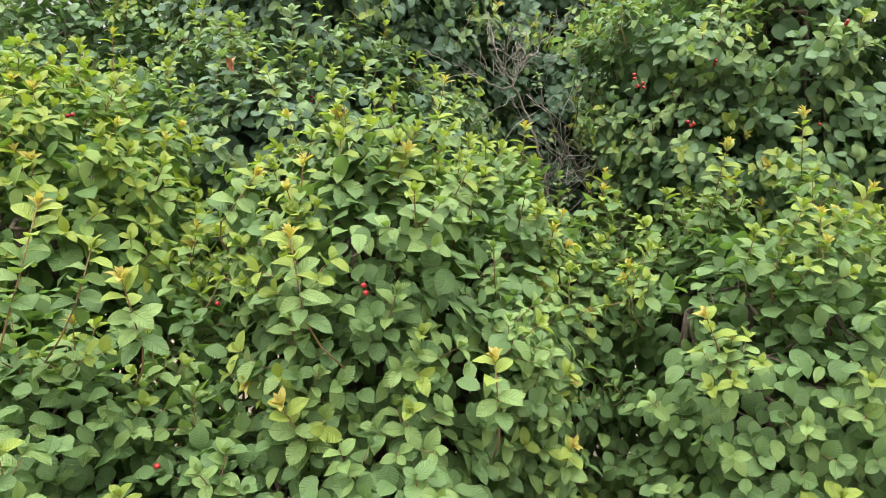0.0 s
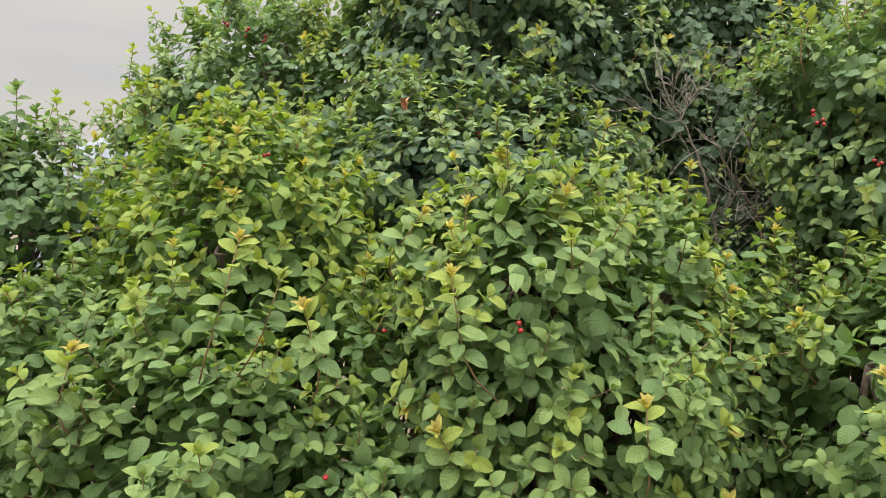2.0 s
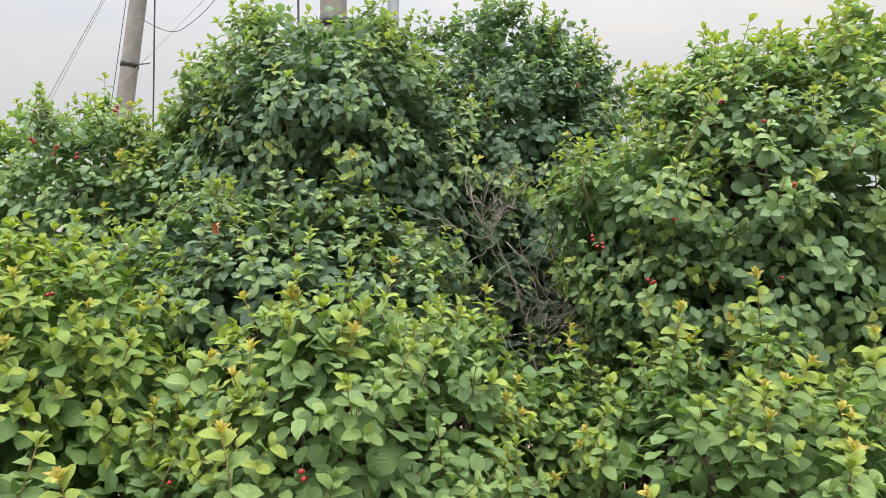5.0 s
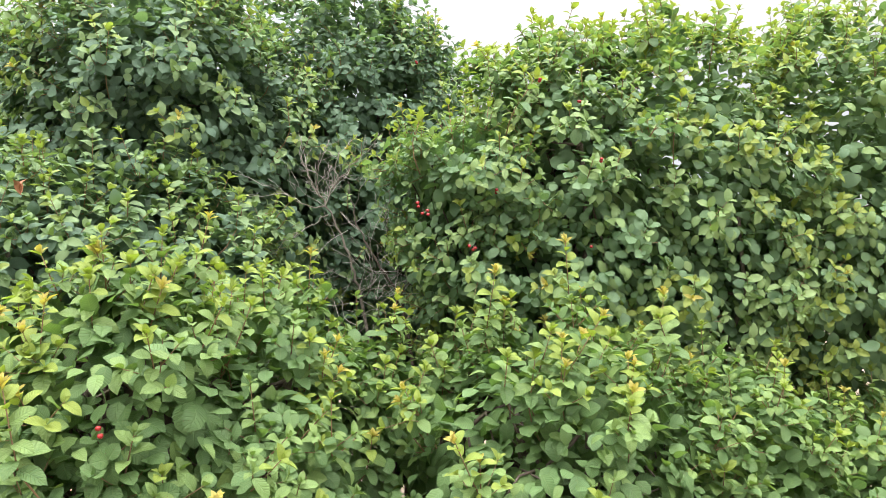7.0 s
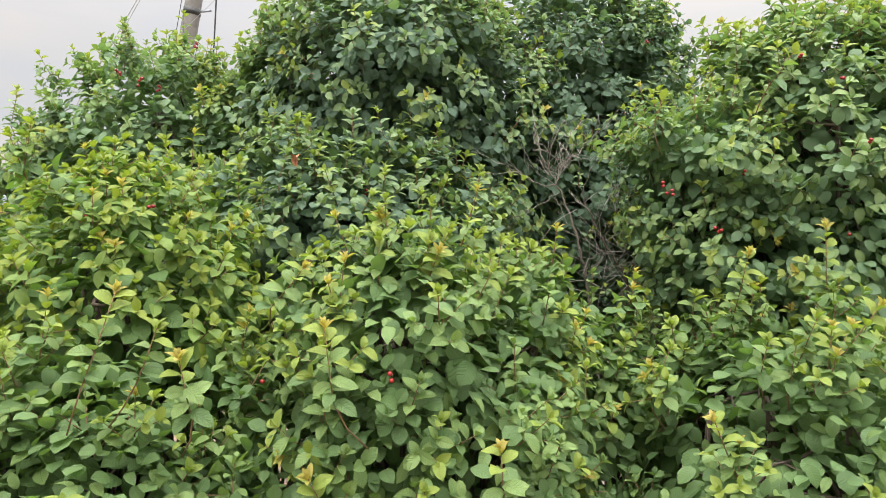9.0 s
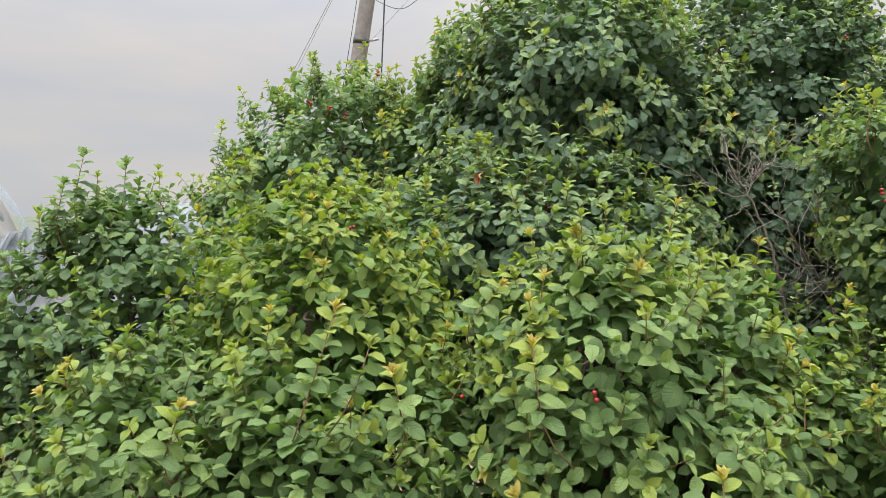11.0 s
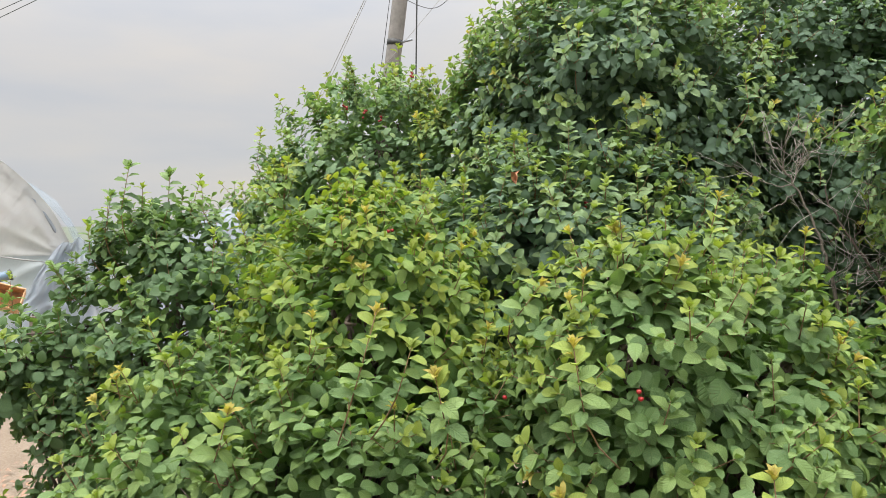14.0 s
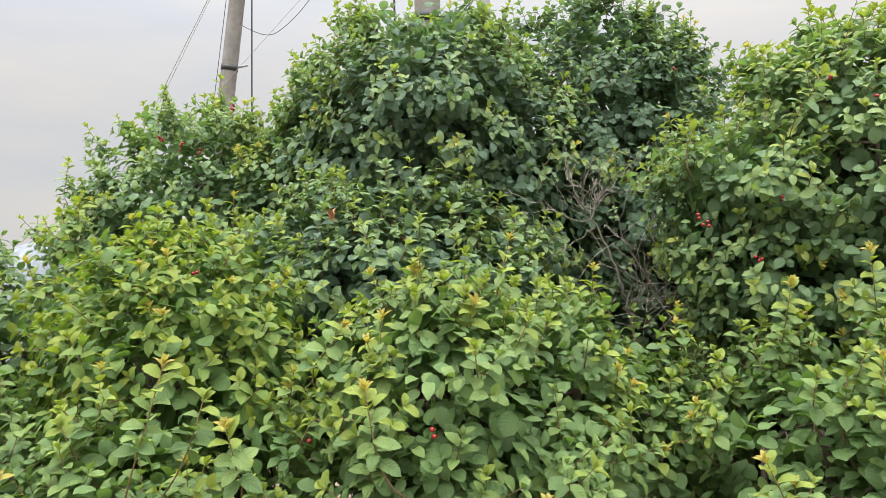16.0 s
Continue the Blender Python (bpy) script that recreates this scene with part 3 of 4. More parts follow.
def shrub(crown, label, seed, dense, size, tips, palette, leaders=(), berries=(), loose=300):
    """One cherry shrub: stems from the ground, limbs, twigs, loose and joined leaves, leading shoots, berries."""
    fine = palette == "fresh"
    lobes = np.array(CROWNS[crown])
    foot = np.array([lobes[:, 0].mean(), lobes[:, 1].mean(), 0.0])
    top = thing("cherry_shrub", foot, label, "shrub", "shrubs of the hedge")
    foliage = Foliage(seed)
    dice = foliage.dice
    for n, lobe in enumerate(lobes):
        crown_leaves(foliage, lobe, seed + 7 * n, dense, size, tips)
        for _ in range(4):
            goal = lobe[:3] + unit(dice.normal(0, 1, 3) + (0, 0, 0.9)) * lobe[3:] * 0.72
            start = (foot[0] + dice.normal(0, 0.06), foot[1] + dice.normal(0, 0.06), -0.03)
            path = crooked(start, goal, 8, 0.025, dice)
            bm = tube(bmesh.new(), path - foot, np.linspace(0.019, 0.006, 8), 7)
            for k in range(9):
                at = path[int(dice.integers(3, 8))]
                end = lobe[:3] + unit(dice.normal(0, 1, 3) + (0, -0.3, 0.4)) * lobe[3:] * 0.76
                end = at + (end - at) * min(1.0, 0.55 / np.linalg.norm(end - at))
                tube(bm, crooked(at, end, 5, 0.015, dice) - foot, np.linspace(0.006, 0.002, 5), 5)
            part("stem", bm, BARK, top)
    for x, y, z, length, age in leaders:
        leader(top, (x, y, z), length, age, size, fine, palette)
    if fine:  # more young shoots over the open side
        chance = np.random.default_rng(seed + 500)
        for lobe in lobes:
            for n in unit(chance.normal(0, 1, (40, 3)) + (0, -0.6, 0.5))[:7]:
                tip = lobe[:3] + n * (lobe[3:] + 0.07)
                if n[1] > 0.3 or tip[2] < 0.8 or inside_others(tip[None], lobe, 1.0)[0]:
                    continue
                leader(top, tip, chance.uniform(0.09, 0.17), int(chance.choice([2, 2, 3])), size, fine, palette, n)
    for x, y, z in berries:
        berry_cluster(top, (x, y, z), np.random.default_rng(int(abs(x * 977) + z * 131)))
    foliage.build(top, fine, palette, loose)
    return top


def leader(top, tip, length, age, size, fine, palette, lean=(0.0, 0.0, 0.0)):
    """A shoot that stands out of the crown, with leaves of its own."""
    dice = np.random.default_rng(int(abs(tip[0] * 1000) + tip[2] * 100))
    tip, origin = np.array(tip), np.array(top.location)
    way = unit(np.array([dice.normal(0, 0.30), dice.normal(-0.10, 0.22), 1.0]) + 0.8 * np.array(lean))
    base = tip - way * length
    inward = unit((origin - base) * (1, 1, 0) - (0, 0, 0.05))
    own = Foliage(int(abs(tip[0]) * 977 + 3))
    own.shoot(base, way, length, max(8, int(length / 0.0105)), size * 1.12, unit(np.array([0.1, -0.7, 0.5])), age, bare=0.05, thick=0.0012, level=0.35)
    a, b, c, r = own.twigs[0]
    stem = part("shoot", tube(bmesh.new(), [base - way * 0.10 + inward * 0.09 - origin, base - way * 0.05 + inward * 0.03 - origin, a - origin, b - origin, c - origin], [r * 1.4, r * 1.35, r * 1.25, r * 1.1, r * 0.7], 6), TWIG, top)
    place, turn, long, ages, _ = own.leaves[0]
    for i in range(len(place)):
        ob = link("leaf", leaf_mesh(fine, palette, int(dice.integers(5, 10)), int(ages[i])), stem)
        m = np.eye(4)
        m[:3, :3], m[:3, 3] = turn[i] * long[i], place[i] - origin
        ob.matrix_local = Matrix(m.tolist())


def berry_cluster(top, at, dice):
    origin = np.array(top.location)
    at = np.array(at)
    if at[1] > 2.1:  # they hang on the crown's open side, out towards the path
        at -= unit(at - np.array([-0.1, 0.33, 1.72])) * 0.045
    for _ in range(int(dice.integers(1, 4 if at[1] > 2.1 else 3))):
        spot = Vector(at - origin + dice.normal(0, 0.0052, 3))
        bm = bmesh.new()
        bmesh.ops.create_uvsphere(bm, u_segments=14, v_segments=10, radius=0.0053)
        for v in bm.verts:
            v.co.z *= 0.95
            if v.co.z > 0.003:
                v.co.z -= 0.0016 * max(0, 1 - v.co.xy.length / 0.004)
        bmesh.ops.translate(bm, verts=bm.verts, vec=spot)
        fruit = part("cherry", bm, BERRY, top, "glossy ripe red cherry")
        part("stalk", tube(bmesh.new(), [spot + Vector((0, 0, 0.0045)), spot + Vector((0.001, 0.004, 0.009)), spot + Vector((0.002, 0.012, 0.012))], [0.0005] * 3, 5), STALK, fruit)


shrub("front", "waist-high cherry shrub with bright ribbed leaves and orange shoot tips", 11, 53, 0.0405, (1.2, 0.60, 0.12), "fresh",
      leaders=[(-0.125, 1.803, 1.715, 0.16, 3), (-0.195, 1.464, 1.525, 0.14, 3), (-0.06, 1.82, 1.70, 0.14, 2), (0.118, 1.394, 1.338, 0.10, 3),
               (0.09, 1.875, 1.60, 0.12, 2), (0.305, 1.855, 1.52, 0.12, 2), (0.258, 2.04, 1.655, 0.14, 2), (0.17, 1.98, 1.67, 0.13, 2), (-0.27, 1.74, 1.60, 0.12, 3)],
      berries=[(-0.079, 1.572, 1.411), (0.059, 1.814, 1.513), (0.20, 2.0, 1.62)])
shrub("front_west", "low spreading cherry shrub with fresh green leaves and yellow tips", 12, 53, 0.0405, (1.1, 0.55, 0.11), "fresh",
      leaders=[(-0.551, 1.469, 1.575, 0.17, 3), (-0.438, 1.438, 1.465, 0.13, 3), (-0.813, 1.572, 1.436, 0.12, 2), (-0.849, 1.441, 1.375, 0.12, 3), (-0.50, 1.52, 1.50, 0.10, 2)],
      berries=[(-0.421, 1.508, 1.135), (-0.354, 1.75, 1.352)])
shrub("front_east", "low cherry shrub with upright pale shoots on a path's edge", 13, 50, 0.0405, (1.1, 0.55, 0.11), "fresh",
      leaders=[(0.782, 1.952, 1.665, 0.20, 3), (0.994, 2.004, 1.745, 0.24, 3), (1.214, 1.873, 1.61, 0.16, 3), (0.921, 1.636, 1.58, 0.18, 3),
               (0.933, 1.763, 1.52, 0.14, 3), (0.805, 1.75, 1.48, 0.12, 2), (0.60, 1.95, 1.42, 0.12, 2), (0.921, 1.526, 1.44, 0.12, 3), (1.15, 1.80, 1.55, 0.14, 2)])
shrub("west", "yellow-green cherry shrub with dense sunlit young leaves", 14, 53, 0.041, (2.2, 1.6, 0.24), "sunny",
      leaders=[(-0.62, 2.03, 1.79, 0.14, 2), (-0.86, 2.25, 1.90, 0.14, 2), (-0.58, 2.37, 1.86, 0.16, 2), (-0.83, 2.45, 1.92, 0.14, 2), (-0.98, 2.2, 1.80, 0.14, 2)],
      berries=[(-0.837, 1.972, 1.686), (-0.695, 2.002, 1.716)])
shrub("far_west", "dark green cherry shrub with thin upright top shoots", 15, 55, 0.041, (1.0, 0.45, 0.06), "shade",
      leaders=[(-1.649, 2.22, 1.93, 0.15, 1), (-1.526, 2.253, 1.90, 0.13, 1), (-1.72, 2.22, 1.84, 0.14, 1), (-1.84, 2.25, 1.74, 0.11, 2), (-1.45, 2.3, 1.80, 0.11, 1)])
shrub("middle", "rounded cherry shrub with glossy dark green leaves", 16, 70, 0.042, (2.3, 1.0, 0.02), "deep",
      leaders=[(-0.274, 2.617, 2.05, 0.16, 1), (0.154, 2.575, 1.88, 0.12, 2), (-0.46, 2.50, 1.90, 0.10, 1)],
      berries=[(0.143, 2.696, 1.70), (-0.22, 2.653, 1.791), (-0.057, 2.65, 1.798), (0.20, 2.74, 1.715)])
shrub("back", "tall dark cherry shrub with shaded hollows in its crown", 17, 76, 0.041, (1.9, 0.95, 0.03), "deep",
      leaders=[(0.323, 2.961, 2.24, 0.12, 2), (-0.245, 2.74, 2.40, 0.12, 2), (0.25, 3.05, 2.46, 0.12, 1)],
      berries=[(-0.02, 2.965, 2.415)])
# few pale young leaves: part of its shade is put into leaf colour
shrub("back_east", "tall deep green cherry shrub in the shade of its neighbours", 21, 74, 0.041, (0.8, 0.2, 0.0), "deep",
      leaders=[(0.70, 3.45, 2.93, 0.14, 1), (0.45, 3.5, 2.86, 0.12, 1)], berries=[(0.894, 3.262, 2.49)])
# warmer, younger leaf colours stand in for light coming through its top
shrub("back_west", "tall cherry shrub with red berry clusters near its top", 18, 70, 0.041, (1.3, 0.75, 0.02), "summer",
      leaders=[(-1.234, 3.125, 2.44, 0.16, 1), (-1.77, 3.338, 2.18, 0.16, 2), (-1.0, 3.3, 2.42, 0.16, 1)],
      berries=[(-1.161, 3.088, 2.191), (-1.118, 3.15, 2.171), (-1.27, 3.14, 2.241), (-1.15, 3.08, 2.205), (-1.17, 3.085, 2.178), (-1.11, 3.14, 2.185), (-1.26, 3.13, 2.228), (-0.98, 3.2, 2.36), (-1.012, 3.28, 2.394)])
shrub("east", "tall cherry shrub with broad hanging leaves and scattered red berries", 19, 62, 0.042, (1.9, 0.80, 0.01), "summer",
      leaders=[(0.942, 2.50, 2.36, 0.14, 2), (1.039, 2.30, 2.24, 0.12, 2)],
      berries=[(0.680, 2.235, 1.818), (0.811, 2.215, 1.716), (1.155, 2.105, 1.972), (1.026, 2.23, 2.215), (1.196, 2.31, 2.175), (1.0, 2.52, 1.90), (1.195, 2.25, 1.722), (0.915, 2.295, 1.884)])
shrub("slender", "slender cherry shrub with small yellow-green leaves beside a dead one", 22, 78, 0.036, (2.2, 0.9, 0.01), "summer",
      leaders=[(0.70, 2.42, 2.12, 0.10, 2), (0.86, 2.46, 2.18, 0.10, 2)], berries=[(0.648, 2.220, 1.841)])
shrub("far_east", "tall cherry shrub with yellow-green leaves towards its top", 20, 66, 0.042, (2.4, 1.35, 0.09), "summer",
      leaders=[(1.473, 2.178, 2.19, 0.12, 2), (1.7, 2.3, 2.55, 0.16, 2)],
      berries=[(1.404, 2.68, 2.262)])

# ---- dead shrub between the crowns ----
def smooth_path(knots, steps=5):
    """A curve through the knots."""
    k = [np.array(p, float) for p in knots]
    k = [2 * k[0] - k[1]] + k + [2 * k[-1] - k[-2]]
    path = []
    for p, q, r, v in zip(k, k[1:], k[2:], k[3:]):
        for i in range(steps):
            t = i / steps
            path.append(0.5 * (2 * q + (r - p) * t + (2 * p - 5 * q + 4 * r - v) * t * t + (3 * q - p - 3 * r + v) * t**3))
    return np.array(path + [k[-2]])


def dead_shrub():
    """Two bare stems lean out of one foot and fork; thin pale twigs fan up from them, a tangle hangs below."""
    dice = np.random.default_rng(31)
    foot = np.array([0.80, 2.86, 0.0])
    top = thing("dead_shrub", foot, "leafless grey dead shrub with a fan of brittle twigs", "shrub")
    # knots x, y, z; thickness at foot and tip; twigs; darker bark
    limbs = [
        ([(0.78, 2.86, -0.03), (0.70, 2.84, 0.8), (0.60, 2.82, 1.42), (0.551, 2.80, 1.609), (0.512, 2.80, 1.728), (0.449, 2.79, 1.848), (0.40, 2.79, 1.93), (0.362, 2.80, 2.03)], 0.0092, 0.0011, 12, DEAD),
        ([(0.449, 2.79, 1.848), (0.467, 2.80, 1.917), (0.498, 2.82, 2.05)], 0.0026, 0.0009, 9, DEAD),
        ([(0.467, 2.80, 1.905), (0.512, 2.78, 1.962), (0.565, 2.77, 2.02)], 0.0022, 0.0009, 7, DEAD),
        ([(0.425, 2.79, 1.88), (0.415, 2.77, 1.95), (0.425, 2.75, 2.04)], 0.0020, 0.0009, 6, DEAD),
        ([(0.452, 2.79, 1.846), (0.363, 2.77, 1.852), (0.314, 2.76, 1.884), (0.225, 2.74, 1.92)], 0.0026, 0.0008, 5, DEAD),
        ([(0.456, 2.79, 1.818), (0.393, 2.75, 1.779), (0.315, 2.71, 1.733)], 0.0022, 0.0009, 2, DEAD),
        ([(0.84, 2.86, -0.03), (0.82, 2.84, 0.9), (0.739, 2.80, 1.448), (0.67, 2.79, 1.588), (0.611, 2.79, 1.688), (0.565, 2.80, 1.777), (0.546, 2.81, 1.857), (0.53, 2.82, 1.94)], 0.0090, 0.0009, 12, BARK),
        ([(0.63, 2.79, 1.66), (0.66, 2.76, 1.74), (0.65, 2.74, 1.86)], 0.0022, 0.0009, 7, BARK),
        ([(0.71, 2.80, 1.50), (0.75, 2.74, 1.60), (0.80, 2.70, 1.66)], 0.0024, 0.0009, 7, BARK),
        ([(0.58, 2.81, 1.52), (0.62, 2.74, 1.56), (0.70, 2.70, 1.57)], 0.0024, 0.0009, 6, DEAD),
    ]
    for knots, low, high, twigs, bark in limbs:
        path = smooth_path(knots)
        path[1:-1] += dice.normal(0, 0.0035, path[1:-1].shape)
        radii = low + (high - low) * np.linspace(0, 1, len(path)) ** 0.8
        stem = part("stem", tube(bmesh.new(), path - foot, radii, 7), bark, top, "dark bare stem" if bark is BARK else "")
        bm = bmesh.new()
        first = max(1, np.argmax(path[:, 2] > 1.45))
        for _ in range(twigs):
            k = int(dice.integers(first, len(path) - 1))
            lean = unit(path[k + 1] - path[k - 1])
            way = unit(lean * 0.9 + UP * 0.25 + dice.normal(0, 0.5, 3) * (1.35, 0.6, 1))
            twig = crooked(path[k], path[k] + way * dice.uniform(0.05, 0.17), 5, 0.005, dice)
            tube(bm, twig - foot, np.linspace(0.0013, 0.0006, 5), 4)
            for _ in range(2):
                knot = twig[int(dice.integers(1, 4))]
                tube(bm, crooked(knot, knot + unit(way + dice.normal(0, 0.6, 3)) * dice.uniform(0.02, 0.07), 4, 0.003, dice) - foot, np.linspace(0.0009, 0.0005, 4), 4)
        if low > 0.005:  # the tangle lower down
            for _ in range(26):
                at = np.array([0.65, 2.78, 1.56]) + dice.normal(0, 1, 3) * (0.10, 0.04, 0.085)
                way = unit(dice.normal(0, 1, 3) * (1, 0.5, 0.8))
                bow = at + way * 0.08 + dice.normal(0, 0.02, 3)
                end = bow + unit(way + dice.normal(0, 0.5, 3)) * dice.uniform(0.05, 0.12)
                tube(bm, smooth_path([at, bow, end], 4) - foot, np.linspace(0.0013, 0.0006, 9), 4)
        tagged(part("twig_growth", bm, BRITTLE, stem), kind="stuff")
    # a few small leaves still grow on it
    foliage = Foliage(87)
    for x, y, z in ((0.52, 2.75, 1.84), (0.55, 2.74, 1.66), (0.70, 2.66, 1.52), (0.80, 2.62, 1.50), (0.86, 2.62, 1.62), (0.62, 2.68, 1.46), (0.78, 2.66, 1.70)):
        foliage.shoot(np.array([x, y, z]), np.array([dice.normal(0, 0.4), -0.5, 0.8]), 0.05, 5, 0.022, unit(np.array([0, -0.8, 0.5])), int(dice.integers(1, 3)), crown=3)
    foliage.build(top, False, "summer", 30)


dead_shrub()


def withered_leaf():
    verts, faces, uvs = leaf_shape(np.linspace(-0.1, 1, 11), 4, 1.2, 0.5, 0.8, 0.25, 0.55, True)
    top = thing("withered_leaf", (-0.440, 2.49, 1.848), "curled orange-brown withered leaves caught on the shrub", "dead leaf")
    for turn in (0, 100, 215):
        ob = link("leaf", raw_mesh("leaf", verts * 0.045, faces, uvs, mats=[WITHERED]), top)
        ob.matrix_local = pose(0.006, 0, 0.01, 78, turn * 0.1, turn)


withered_leaf()


# ---- poles and wires ----
def utility_pole(base, top_place, low, high, mat, label, bands):
    base, top_place = Vector(base), Vector(top_place)
    top = thing("utility_pole", base, label, "pole")
    reach = top_place - base
    steps = 10
    part("pole", tube(bmesh.new(), [reach * (i / steps) for i in range(steps + 1)], [low + (high - low) * i / steps for i in range(steps + 1)], 20), mat, top)
    for share in bands:
        at = reach * share
        radius = low + (high - low) * share
        ring = [at - reach.normalized() * 0.03, at + reach.normalized() * 0.03]
        band = part("band", tube(bmesh.new(), ring, [radius * 1.05] * 2, 20), CABLE, top, "dark steel strap")
        part("bolt", tube(bmesh.new(), [at + Vector((radius, -0.02, 0)), at + Vector((radius + 0.12, -0.05, 0.01))], [0.012, 0.012], 8), STEEL, band)
    return top


def hung_wire(name, ends, sag, radius, label, steps=16, mat=CABLE):
    a, b = Vector(ends[0]), Vector(ends[1])
    points = [a.lerp(b, i / steps) - Vector((0, 0, sag * 4 * (i / steps) * (1 - i / steps))) for i in range(steps + 1)]
    ob = part(name, tube(bmesh.new(), points, [radius] * (steps + 1), 6), mat, None)
    return tagged(ob, label, "wire")


utility_pole((-2.88, 7.4, -0.1), (-2.05, 7.4, 5.9), 0.096, 0.072, POLE, "leaning weathered grey utility pole with a steel strap", (0.615,))
utility_pole((-0.19, 4.12, -0.1), (-0.19, 4.12, 4.6), 0.072, 0.070, CONCRETE, "upright pale concrete pole behind the hedge", (0.661,))
utility_pole((0.13, 4.35, -0.1), (0.13, 4.35, 4.2), 0.033, 0.033, STEEL, "smooth blue-grey steel pole behind the hedge", (0.9,))
hung_wire("drop_cable", [(-2.03, 7.2, 5.6), (-2.17, 7.2, 0.0)], 0.0, 0.0085, "black cable hanging straight down beside a pole")
hung_wire("drop_cable", [(-0.36, 4.0, 4.3), (-0.36, 4.0, 0.0)], 0.0, 0.006, "black cable hanging straight down behind the hedge")
hung_wire("guy_wire", [(-2.16, 7.4, 5.06), (-4.95, 7.5, 0.0)], 0.0, 0.0045, "thin guy wire slanting from a pole to the ground", mat=LINE)
hung_wire("guy_wire", [(-2.16, 7.4, 5.04), (-4.87, 7.5, 0.0)], 0.0, 0.003, "second thin guy wire beside the first", mat=LINE)
hung_wire("service_wire", [(-2.42, 7.3, 3.38), (-1.2, 7.3, 4.65)], 0.0, 0.0025, "thin straight wire rising from a leaning pole", mat=LINE)
hung_wire("pole_wire", [(-2.555, 7.34, 3.0), (-2.165, 7.34, 5.6)], 0.0, 0.0035, "thin wire running up a leaning pole")


def slack_wire():
    """A wire that dips beside the leaning pole and then climbs away from it."""
    knots = [Vector(p) for p in ((-2.40, 7.40, 4.22), (-2.27, 7.38, 4.06), (-2.15, 7.30, 3.96), (-1.95, 7.28, 3.88), (-1.78, 7.25, 3.93), (-1.49, 7.2, 4.19), (-0.9, 6.8, 4.75), (-0.4, 6.4, 5.2))]
    points = []
    for p, q, r, s in zip(knots, knots[1:], knots[2:], knots[3:]):
        for i in range(6):
            t = i / 6
            points.append(0.5 * (2 * q + (r - p) * t + (2 * p - 5 * q + 4 * r - s) * t * t + (3 * q - p - 3 * r + s) * t**3))
    ob = part("slack_wire", tube(bmesh.new(), points, [0.0035] * len(points), 6), CABLE, None)
    tagged(ob, "slack black wire hung from a leaning pole", "wire")


slack_wire()
hung_wire("overhead_wire", [(-2.07, 7.4, 5.86), (-18.07, 18.0, 7.87)], 0.0, 0.011, "overhead wire strung from a leaning pole")
hung_wire("overhead_wire", [(-2.08, 7.4, 5.80), (-18.04, 17.96, 8.08)], 0.0, 0.011, "second overhead wire strung from a leaning pole")


# ---- film tunnel ----
TUNNEL = Matrix.Translation((-8.06, 6.45, 0)) @ Matrix.Rotation(radians(43.8), 4, "Z")


